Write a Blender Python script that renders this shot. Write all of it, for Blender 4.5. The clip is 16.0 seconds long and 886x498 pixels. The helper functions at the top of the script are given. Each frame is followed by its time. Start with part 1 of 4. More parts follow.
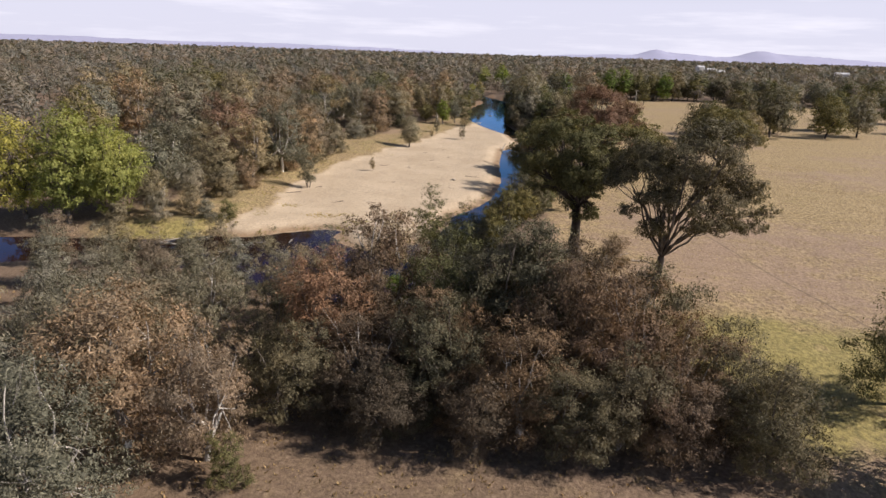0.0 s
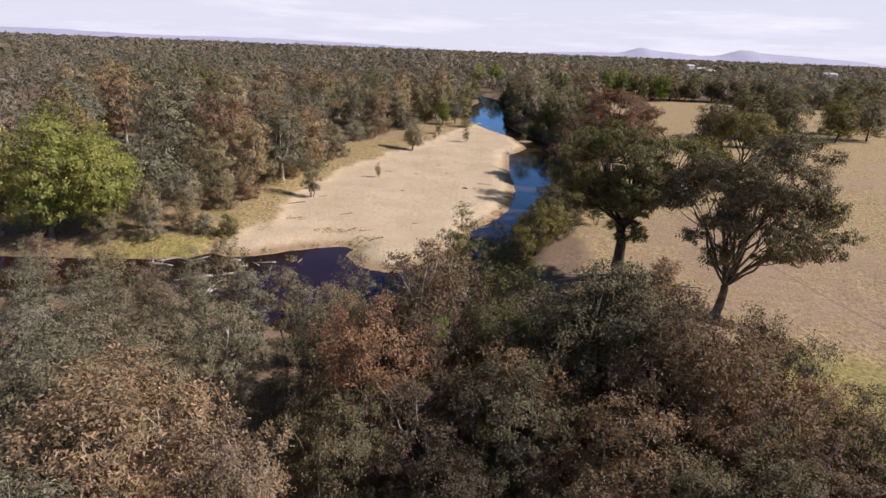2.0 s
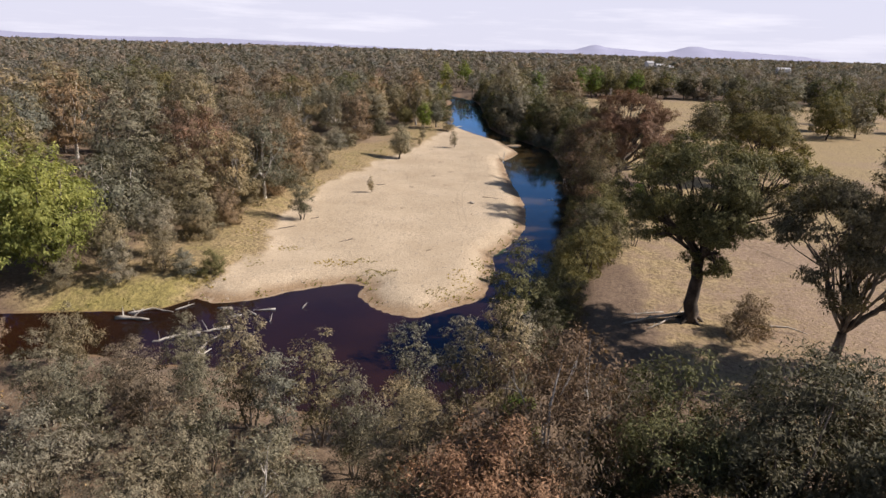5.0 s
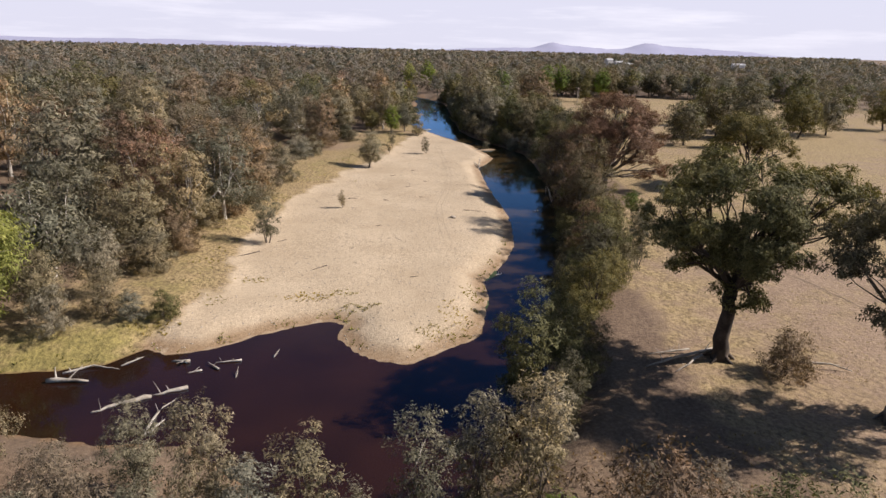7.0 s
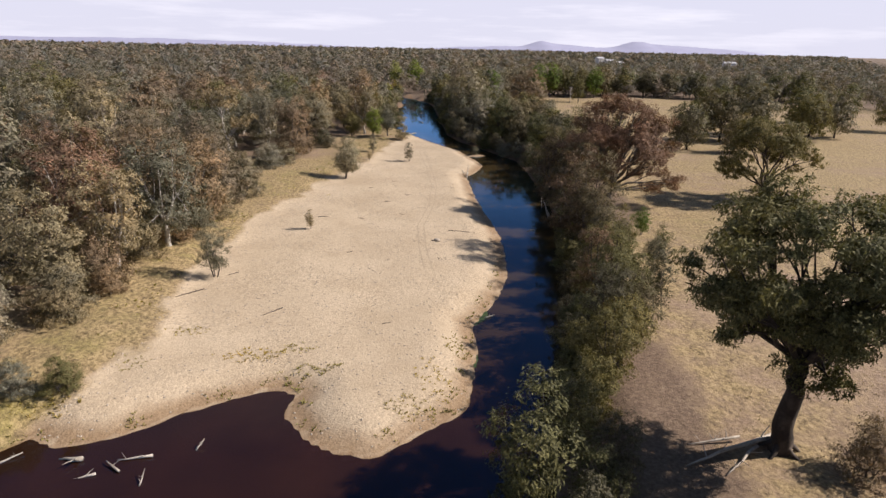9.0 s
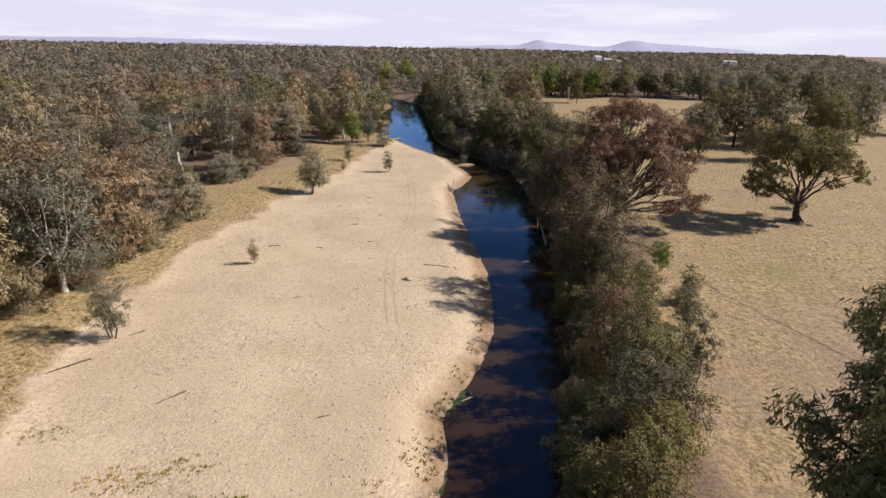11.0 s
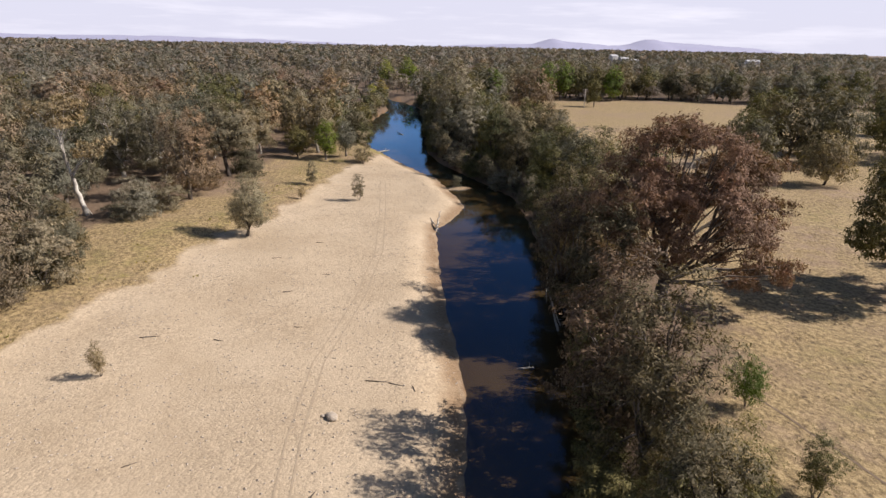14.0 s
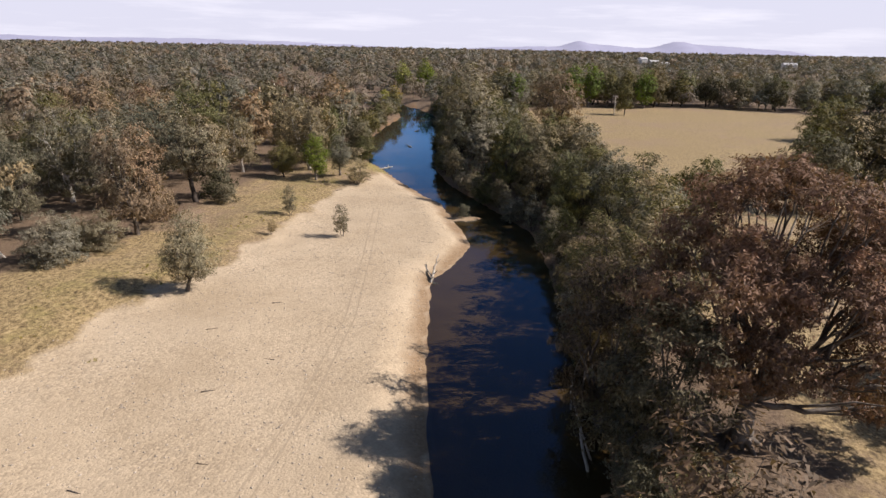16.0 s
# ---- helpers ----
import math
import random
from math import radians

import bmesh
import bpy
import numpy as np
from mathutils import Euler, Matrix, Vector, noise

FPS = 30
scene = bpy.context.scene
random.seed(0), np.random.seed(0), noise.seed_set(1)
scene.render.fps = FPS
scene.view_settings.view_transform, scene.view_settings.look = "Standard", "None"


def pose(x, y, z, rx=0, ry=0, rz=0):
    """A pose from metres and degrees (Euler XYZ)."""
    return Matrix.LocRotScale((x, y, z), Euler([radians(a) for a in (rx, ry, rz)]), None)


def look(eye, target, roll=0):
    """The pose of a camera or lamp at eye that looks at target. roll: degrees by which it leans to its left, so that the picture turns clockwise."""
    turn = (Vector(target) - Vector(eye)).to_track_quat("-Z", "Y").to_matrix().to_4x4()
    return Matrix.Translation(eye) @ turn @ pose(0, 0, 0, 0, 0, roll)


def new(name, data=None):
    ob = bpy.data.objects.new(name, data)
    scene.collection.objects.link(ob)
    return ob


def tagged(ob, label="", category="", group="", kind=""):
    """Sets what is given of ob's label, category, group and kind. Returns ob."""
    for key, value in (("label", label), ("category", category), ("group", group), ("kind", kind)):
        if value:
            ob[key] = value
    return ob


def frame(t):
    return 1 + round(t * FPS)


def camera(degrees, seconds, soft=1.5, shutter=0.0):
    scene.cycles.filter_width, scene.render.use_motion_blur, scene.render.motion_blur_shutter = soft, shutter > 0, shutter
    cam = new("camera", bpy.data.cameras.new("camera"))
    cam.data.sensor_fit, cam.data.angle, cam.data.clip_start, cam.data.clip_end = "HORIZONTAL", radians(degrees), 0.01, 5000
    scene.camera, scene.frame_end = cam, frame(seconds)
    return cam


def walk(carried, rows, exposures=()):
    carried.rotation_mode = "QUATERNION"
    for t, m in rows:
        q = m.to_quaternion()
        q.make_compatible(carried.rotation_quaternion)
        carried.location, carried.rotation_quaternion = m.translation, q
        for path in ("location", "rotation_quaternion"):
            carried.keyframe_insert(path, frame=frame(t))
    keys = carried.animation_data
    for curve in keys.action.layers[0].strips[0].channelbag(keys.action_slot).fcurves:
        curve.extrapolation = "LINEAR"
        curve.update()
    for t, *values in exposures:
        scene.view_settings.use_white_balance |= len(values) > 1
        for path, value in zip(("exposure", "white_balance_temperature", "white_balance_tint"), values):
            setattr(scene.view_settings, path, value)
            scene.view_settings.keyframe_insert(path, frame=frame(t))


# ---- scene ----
cam = camera(71.9, 16.0)
PATH = [
    (0, (1.369, -4.495, 25.966), (1.377, -2.593, 25.348), 1.8),
    (0.5, (0.083, -2.186, 25.921), (0.106, -0.284, 25.303), 1.9),
    (1, (-1.293, 0.039, 26.003), (-1.256, 1.939, 25.382), 2.0),
    (1.5, (-2.465, 1.898, 26.171), (-2.418, 3.798, 25.548), 2.0),
    (2, (-3.824, 3.993, 26.349), (-3.768, 5.892, 25.722), 2.3),
    (2.5, (-5.152, 6.223, 26.322), (-5.081, 8.121, 25.696), 2.1),
    (3, (-6.671, 8.472, 26.389), (-6.572, 10.369, 25.763), 2.3),
    (3.5, (-8.049, 10.711, 26.257), (-7.916, 12.606, 25.631), 2.1),
    (4, (-9.403, 13.184, 26.141), (-9.251, 15.077, 25.515), 2.1),
    (4.2, (-9.808, 14.122, 26.103), (-9.652, 16.015, 25.478), 2.0),
    (6.3, (-13.198, 22.895, 26.492), (-12.933, 24.775, 25.863), 1.6),
    (6.5, (-13.321, 23.897, 26.518), (-13.042, 25.775, 25.89), 1.5),
    (7, (-13.096, 26.837, 26.579), (-12.795, 28.712, 25.952), 1.3),
    (7.5, (-12.552, 29.81, 26.596), (-12.235, 31.682, 25.968), 1.1),
    (8, (-11.874, 33.172, 26.67), (-11.543, 35.042, 26.042), 1.2),
    (8.5, (-10.926, 36.507, 26.509), (-10.599, 38.378, 25.882), 1.1),
    (9, (-9.856, 40.177, 26.391), (-9.525, 42.046, 25.761), 1.2),
    (9.2, (-9.368, 41.628, 26.388), (-9.04, 43.498, 25.758), 1.3),
    (11.3, (-3.108, 59.276, 25.678), (-2.768, 61.142, 25.046), 1.1),
    (11.5, (-2.403, 60.985, 25.667), (-2.065, 62.852, 25.034), 1.1),
    (12, (-0.79, 65.382, 25.582), (-0.456, 67.249, 24.948), 1.1),
    (12.5, (0.839, 69.687, 25.477), (1.171, 71.555, 24.843), 1.0),
    (13, (2.416, 74.409, 25.409), (2.729, 76.28, 24.775), 1.1),
    (13.5, (3.793, 79.072, 25.285), (4.102, 80.944, 24.651), 1.2),
    (14, (5.317, 84.107, 25.227), (5.618, 85.979, 24.591), 1.2),
    (14.5, (6.749, 88.725, 25.152), (7.04, 90.599, 24.517), 1.2),
    (15, (8.099, 93.327, 25.284), (8.38, 95.202, 24.647), 1.1),
    (15.5, (9.772, 98.207, 25.297), (10.037, 100.085, 24.661), 0.8),
    (16, (11.331, 103.269, 25.315), (11.557, 105.154, 24.684), 1.2),
]
walk(cam, [(t, look(eye, target, roll)) for t, eye, target, roll in PATH], [(0.0, 0.42, 6500, 15), (16.0, 0.42, 6500, 15)])

# ---- light ----
SUN_EL, SUN_AZ = 39.0, 94.0          # degrees; azimuth clockwise from +y
world = bpy.data.worlds.new("sky_world")
scene.world = world
world.use_nodes = True
wn, wl = world.node_tree.nodes, world.node_tree.links
wn.clear()
w_out, w_bg, w_sky = wn.new("ShaderNodeOutputWorld"), wn.new("ShaderNodeBackground"), wn.new("ShaderNodeTexSky")
w_sky.sky_type, w_sky.sun_disc = "NISHITA", False
w_sky.sun_elevation, w_sky.sun_rotation = radians(SUN_EL), radians(SUN_AZ)
w_sky.air_density, w_sky.dust_density, w_sky.ozone_density = 1.0, 0.5, 3.0
w_co, w_map, w_cl, w_ramp, w_mix = (wn.new("ShaderNodeTexCoord"), wn.new("ShaderNodeMapping"), wn.new("ShaderNodeTexNoise"),
                                    wn.new("ShaderNodeValToRGB"), wn.new("ShaderNodeMixRGB"))
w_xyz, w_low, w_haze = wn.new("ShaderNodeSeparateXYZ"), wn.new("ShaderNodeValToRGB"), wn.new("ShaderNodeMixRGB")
w_map.inputs["Scale"].default_value = (1.5, 1.5, 16.0)
w_cl.inputs["Scale"].default_value, w_cl.inputs["Detail"].default_value, w_cl.inputs["Roughness"].default_value = 2.4, 8.0, 0.62
w_ramp.color_ramp.elements[0].position, w_ramp.color_ramp.elements[1].position = 0.50, 0.92
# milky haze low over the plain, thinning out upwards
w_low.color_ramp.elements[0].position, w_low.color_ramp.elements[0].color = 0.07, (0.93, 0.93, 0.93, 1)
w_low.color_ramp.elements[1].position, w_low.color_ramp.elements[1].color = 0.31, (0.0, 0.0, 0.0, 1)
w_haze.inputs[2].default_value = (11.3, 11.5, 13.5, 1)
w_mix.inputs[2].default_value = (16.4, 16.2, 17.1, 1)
wl.new(w_co.outputs["Generated"], w_map.inputs["Vector"])
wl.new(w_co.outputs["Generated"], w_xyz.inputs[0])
wl.new(w_map.outputs[0], w_cl.inputs["Vector"])
wl.new(w_cl.outputs["Fac"], w_ramp.inputs[0])
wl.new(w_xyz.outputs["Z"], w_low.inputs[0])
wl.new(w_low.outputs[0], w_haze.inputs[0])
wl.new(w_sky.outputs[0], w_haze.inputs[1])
w_veil = wn.new("ShaderNodeMath")
w_veil.operation = "MULTIPLY"
wl.new(w_ramp.outputs[0], w_veil.inputs[0])
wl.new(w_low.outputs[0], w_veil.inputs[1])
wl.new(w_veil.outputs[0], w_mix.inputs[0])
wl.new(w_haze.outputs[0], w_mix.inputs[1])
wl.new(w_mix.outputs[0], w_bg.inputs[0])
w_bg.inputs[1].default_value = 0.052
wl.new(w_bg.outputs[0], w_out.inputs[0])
sun_lamp = bpy.data.lights.new("sun", "SUN")
sun_lamp.energy, sun_lamp.angle, sun_lamp.color = 5.0, radians(0.53), (1.0, 0.915, 0.81)
sun_way = Vector((math.sin(radians(SUN_AZ)) * math.cos(radians(SUN_EL)), math.cos(radians(SUN_AZ)) * math.cos(radians(SUN_EL)), math.sin(radians(SUN_EL))))
sun_ob = new("sun", sun_lamp)
sun_ob.matrix_world = look(sun_way * 300, (0, 0, 0))

# ---- materials ----


class Nodes:
    """Short hand for a node material."""

    def __init__(self, name):
        self.mat = bpy.data.materials.new(name)
        self.mat.use_nodes = True
        self.tree = self.mat.node_tree
        self.tree.nodes.clear()
        self.out = self.add("OutputMaterial")
        self.pos = None

    def add(self, kind, **values):
        node = self.tree.nodes.new("ShaderNode" + kind)
        for key, value in values.items():
            self.put(node, key, value)
        return node

    def put(self, node, key, value):
        slot = node.inputs[key.replace("_", " ")] if not key.startswith("i_") else node.inputs[int(key[2:])]
        if isinstance(value, bpy.types.NodeSocket):
            self.tree.links.new(value, slot)
        else:
            slot.default_value = value

    def position(self):
        if self.pos is None:
            self.pos = self.add("NewGeometry").outputs["Position"]
        return self.pos

    def noise(self, scale, detail=4.0, rough=0.55, vector=None):
        return self.add("TexNoise", Scale=scale, Detail=detail, Roughness=rough, Vector=vector or self.position()).outputs["Fac"]

    def stretch(self, scale, turn=(0, 0, 0)):
        node = self.add("Mapping", Vector=self.position())
        node.inputs["Scale"].default_value = scale
        node.inputs["Rotation"].default_value = turn
        return node.outputs[0]

    def ramp(self, fac, *stops):
        node = self.add("ValToRGB", Fac=fac)
        el = node.color_ramp.elements
        while len(el) < len(stops):
            el.new(0.5)
        for e, (p, c) in zip(el, stops):
            e.position = p
            e.color = (c, c, c, 1) if isinstance(c, (int, float)) else (*c, 1)
        return node.outputs["Color"]

    def mix(self, fac, a, b, how="MIX"):
        node = self.tree.nodes.new("ShaderNodeMixRGB")
        node.blend_type = how
        for slot, value in zip(node.inputs, (fac, a, b)):
            if isinstance(value, bpy.types.NodeSocket):
                self.tree.links.new(value, slot)
            else:
                slot.default_value = value if isinstance(value, (int, float)) else (*value, 1)
        return node.outputs[0]

    def math(self, how, a, b=0.0, clamp=False):
        node = self.tree.nodes.new("ShaderNodeMath")
        node.operation, node.use_clamp = how, clamp
        for slot, value in zip(node.inputs, (a, b)):
            if isinstance(value, bpy.types.NodeSocket):
                self.tree.links.new(value, slot)
            else:
                slot.default_value = value
        return node.outputs[0]

    def attribute(self, name):
        node = self.add("Attribute")
        node.attribute_name = name
        return node.outputs["Fac"]

    def bump(self, height, strength, distance):
        return self.add("Bump", Height=height, Strength=strength, Distance=distance).outputs[0]

    def finish(self, shader):
        self.tree.links.new(shader.outputs[0], self.out.inputs[0])
        return self.mat


def leaf_material(name, dark, mid, pale, translucent=0.25, crowd=False):
    """Leaves: every leaf and every tree differs a little; crowd: many trees in one mesh, told apart by their tone."""
    m = Nodes(name)
    geo = m.add("NewGeometry")
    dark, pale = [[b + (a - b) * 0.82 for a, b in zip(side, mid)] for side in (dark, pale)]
    leaf = m.ramp(geo.outputs["Random Per Island"], (0.0, dark), (0.5, mid), (1.0, pale))
    tree = m.attribute("tone") if crowd else m.add("ObjectInfo").outputs["Random"]
    tone = m.ramp(tree, (0.0, (0.74, 0.80, 0.82)), (0.3, (0.93, 0.95, 0.93)), (0.55, (1.02, 1.01, 1.01)), (0.8, (1.16, 1.06, 0.92)), (1.0, (1.34, 1.24, 1.06)))
    patch = m.ramp(m.noise(0.55, 3), (0.3, (0.78, 0.80, 0.78)), (0.7, (1.2, 1.15, 1.08)))
    stand = m.ramp(m.noise(0.085, 2, 0.5), (0.33, (0.84, 0.88, 0.90)), (0.5, (1.0, 1.0, 1.0)), (0.67, (1.15, 1.08, 1.02)))
    col = m.mix(1.0, m.mix(1.0, m.mix(1.0, leaf, tone, "MULTIPLY"), patch, "MULTIPLY"), stand, "MULTIPLY")
    body = m.add("BsdfPrincipled", Base_Color=col, Roughness=0.68)
    body.inputs["Specular IOR Level"].default_value = 0.25
    glow = m.add("BsdfTranslucent", Color=m.mix(1.0, col, (1.15, 1.15, 0.6), "MULTIPLY"))
    both = m.add("MixShader", i_0=translucent, i_1=body.outputs[0], i_2=glow.outputs[0])
    return m.finish(both)


def bark_material(name, dark, pale, patchy=0.55):
    m = Nodes(name)
    grain = m.noise(6.0, 6, 0.7, m.stretch((1.0, 1.0, 0.22)))
    blotch = m.noise(0.9, 4)
    col = m.mix(m.ramp(blotch, (patchy - 0.12, 0.0), (patchy + 0.12, 1.0)), dark, pale)
    col = m.mix(1.0, col, m.ramp(grain, (0.25, 0.6), (0.75, 1.2)), "MULTIPLY")
    return m.finish(m.add("BsdfPrincipled", Base_Color=col, Roughness=0.85, Normal=m.bump(grain, 0.6, 0.05)))


MAT = {
    "olive": leaf_material("olive_leaves", (0.098, 0.089, 0.064), (0.195, 0.177, 0.128), (0.340, 0.308, 0.222), 0.2),
    "brown": leaf_material("brown_leaves", (0.106, 0.083, 0.061), (0.212, 0.166, 0.122), (0.371, 0.291, 0.213), 0.2),
    "red": leaf_material("russet_leaves", (0.106, 0.068, 0.048), (0.208, 0.130, 0.092), (0.345, 0.222, 0.160), 0.2),
    "bronze": leaf_material("bronze_leaves", (0.056, 0.040, 0.028), (0.130, 0.094, 0.065), (0.235, 0.172, 0.122), 0.2),
    "umber": leaf_material("dark_olive_leaves", (0.054, 0.048, 0.030), (0.124, 0.110, 0.068), (0.225, 0.200, 0.130), 0.2),
    "green": leaf_material("dark_green_leaves", (0.062, 0.060, 0.025), (0.132, 0.126, 0.053), (0.245, 0.228, 0.098), 0.2),
    "grey": leaf_material("grey_green_leaves", (0.106, 0.100, 0.080), (0.212, 0.200, 0.160), (0.360, 0.340, 0.272), 0.2),
    "bright": leaf_material("bright_green_leaves", (0.081, 0.112, 0.021), (0.13, 0.18, 0.034), (0.205, 0.28, 0.061), 0.35),
    "yellow": leaf_material("yellow_green_leaves", (0.170, 0.180, 0.046), (0.310, 0.325, 0.092), (0.480, 0.475, 0.165), 0.35),
    "gold": leaf_material("golden_leaves", (0.186, 0.136, 0.019), (0.3, 0.22, 0.03), (0.46, 0.34, 0.055), 0.35),
    # far copies: narrower range, bluer and greyer, with distance haze in the colour
    "far_olive": leaf_material("hazed_far_olive_leaves", (0.156, 0.142, 0.128), (0.196, 0.178, 0.160), (0.244, 0.220, 0.198), 0.2, True),
    "far_brown": leaf_material("hazed_far_brown_leaves", (0.168, 0.142, 0.122), (0.204, 0.172, 0.147), (0.250, 0.210, 0.178), 0.2, True),
    "far_grey": leaf_material("hazed_far_grey_green_leaves", (0.160, 0.156, 0.142), (0.196, 0.190, 0.172), (0.240, 0.232, 0.210), 0.2, True),
    "far_green": leaf_material("hazed_far_dark_green_leaves", (0.108, 0.104, 0.086), (0.134, 0.129, 0.106), (0.166, 0.160, 0.130), 0.2, True),
    "bark": bark_material("grey_brown_bark", (0.085, 0.066, 0.052), (0.260, 0.225, 0.190)),
    "white_bark": bark_material("white_gum_bark", (0.300, 0.265, 0.230), (0.620, 0.580, 0.520), 0.42),
    "dark_bark": bark_material("dark_rough_bark", (0.040, 0.030, 0.024), (0.120, 0.092, 0.072), 0.6),
    "driftwood": bark_material("bleached_driftwood", (0.250, 0.210, 0.165), (0.520, 0.470, 0.400), 0.45),
}


def ground_material():
    m = Nodes("river_flat_ground")
    big, mid, fine = m.noise(0.035, 5), m.noise(0.35, 5, 0.6), m.noise(3.2, 5, 0.65)
    pebble = m.add("TexVoronoi", Scale=5.5, Vector=m.position())
    pebble_col, pebble_d = pebble.outputs["Color"], pebble.outputs["Distance"]
    # dry grass: straw with worn pink earth and green in the hollows
    tuft = m.noise(2.4, 8, 0.80, m.stretch((1.0, 0.75, 1.0), (0, 0, 0.5)))
    straw = m.ramp(tuft, (0.38, (0.070, 0.046, 0.022)), (0.48, (0.242, 0.176, 0.084)), (0.60, (0.430, 0.326, 0.170)))
    earth = m.ramp(fine, (0.35, (0.165, 0.108, 0.076)), (0.65, (0.345, 0.246, 0.180)))
    bare = m.math("ADD", m.math("ADD", m.math("MULTIPLY", big, 0.6), m.math("MULTIPLY", mid, 0.4)), m.math("MULTIPLY", m.attribute("worn"), 0.10))
    grass = m.mix(m.ramp(bare, (0.50, 0.0), (0.64, 0.75)), straw, earth)
    lush = m.ramp(tuft, (0.36, (0.075, 0.066, 0.017)), (0.62, (0.340, 0.285, 0.085)))
    green = m.math("ADD", m.attribute("green"), m.math("MULTIPLY", m.math("SUBTRACT", mid, 0.5), 1.3))
    grass = m.mix(m.ramp(green, (0.35, 0.0), (0.75, 0.85)), grass, lush)
    # leaf litter under the trees
    litter = m.ramp(fine, (0.3, (0.075, 0.048, 0.032)), (0.55, (0.155, 0.105, 0.070)), (0.8, (0.270, 0.200, 0.140)))
    lit = m.math("ADD", m.attribute("litter"), m.math("MULTIPLY", m.math("SUBTRACT", mid, 0.5), 0.9))
    land = m.mix(m.ramp(lit, (0.35, 0.0), (0.8, 0.9)), grass, litter)
    # sand and gravel
    sand = m.ramp(m.noise(0.12, 6, 0.6), (0.3, (0.405, 0.318, 0.215)), (0.7, (0.500, 0.405, 0.288)))
    stones = m.ramp(pebble_col, (0.1, 0.74), (0.5, 1.0), (0.9, 1.20))
    stony = m.ramp(m.noise(0.09, 4), (0.38, 0.35), (0.62, 1.0))
    sand = m.mix(stony, sand, m.mix(1.0, sand, stones, "MULTIPLY"))
    speck = m.ramp(m.noise(1.1, 8, 0.75), (0.66, 0.0), (0.74, 0.5))
    sand = m.mix(speck, sand, (0.255, 0.185, 0.115))
    damp = m.math("ADD", m.attribute("damp"), m.math("MULTIPLY", m.math("SUBTRACT", mid, 0.5), 0.9))
    sand = m.mix(m.ramp(damp, (0.35, 0.0), (0.95, 0.85)), sand, m.ramp(fine, (0.3, (0.165, 0.098, 0.048)), (0.7, (0.320, 0.215, 0.120))))
    bar = m.math("ADD", m.attribute("sand"), m.math("MULTIPLY", m.math("SUBTRACT", m.noise(0.5, 6, 0.7), 0.5), 0.8))
    col = m.mix(m.ramp(bar, (0.34, 0.0), (0.66, 1.0)), land, sand)
    # river bed: brown silt, with the shading of deep water put into its colour
    bed = m.ramp(m.noise(0.25, 5, 0.6), (0.3, (0.150, 0.082, 0.036)), (0.7, (0.260, 0.155, 0.072)))
    silt = m.mix(m.attribute("deep"), bed, (0.050, 0.022, 0.011))
    col = m.mix(m.attribute("bed"), col, silt)
    height = m.math("ADD", m.math("MULTIPLY", fine, 0.8), m.math("MULTIPLY", m.math("MULTIPLY", tuft, m.math("SUBTRACT", 1.0, m.attribute("sand"))), 0.9))
    height = m.math("SUBTRACT", height, m.math("MULTIPLY", pebble_d, 0.35))
    return m.finish(m.add("BsdfPrincipled", Base_Color=col, Roughness=0.92, Normal=m.bump(height, 0.6, 0.12)))


def water_material():
    m = Nodes("river_water")
    ripple = m.math("ADD", m.noise(0.8, 4, 0.6), m.math("MULTIPLY", m.noise(4.0, 3), 0.25))
    normal = m.bump(ripple, 0.10, 0.05)
    # the gloss colour itself paints the sky's reflection bluer
    gloss = m.add("BsdfGlossy", Color=(0.24, 0.56, 1, 1), Roughness=0.03, Normal=normal)
    clear = m.add("BsdfTransparent", Color=(0.80, 0.62, 0.42, 1))
    along = m.math("MULTIPLY", m.math("SUBTRACT", m.add("SeparateXYZ", Vector=m.position()).outputs["Y"], 78.0), 1 / 34.0, True)
    pool = m.ramp(m.noise(0.13, 4), (0.3, (0.026, 0.011, 0.006)), (0.7, (0.046, 0.018, 0.009)))
    river = m.ramp(m.noise(0.10, 4), (0.3, (0.062, 0.041, 0.017)), (0.7, (0.098, 0.066, 0.027)))
    murk = m.add("BsdfDiffuse", Color=m.mix(along, pool, river))
    body = m.add("MixShader", i_0=0.62, i_1=clear.outputs[0], i_2=murk.outputs[0])
    edge = m.add("Fresnel", IOR=1.5, Normal=normal)
    return m.finish(m.add("MixShader", i_0=edge.outputs[0], i_1=body.outputs[0], i_2=gloss.outputs[0]))


def plain_material(name, a, b, scale=4.0, rough=0.8):
    m = Nodes(name)
    col = m.ramp(m.noise(scale, 5, 0.65), (0.3, a), (0.7, b))
    return m.finish(m.add("BsdfPrincipled", Base_Color=col, Roughness=rough))


MAT["ground"], MAT["water"] = ground_material(), water_material()
# the haze of distance is put into the hills' pale blue colour
MAT["hill"] = plain_material("hill_with_painted_haze", (0.32, 0.33, 0.47), (0.36, 0.37, 0.51), 0.004, 1.0)
MAT["wall"] = plain_material("white_painted_wall", (0.62, 0.60, 0.56), (0.75, 0.73, 0.70), 0.8)
MAT["roof"] = plain_material("pale_metal_roof", (0.45, 0.45, 0.46), (0.60, 0.60, 0.62), 0.5, 0.5)
MAT["glass"] = plain_material("dark_window_glass", (0.03, 0.035, 0.04), (0.05, 0.055, 0.06), 2.0, 0.1)
MAT["weed"] = leaf_material("yellow_weeds", (0.200, 0.175, 0.050), (0.330, 0.285, 0.090), (0.450, 0.390, 0.160), 0.4)
MAT["stone"] = plain_material("pale_river_stone", (0.30, 0.25, 0.19), (0.46, 0.40, 0.33), 5.0)
MAT["algae"] = plain_material("green_algae", (0.030, 0.055, 0.012), (0.070, 0.105, 0.030), 1.5, 0.5)

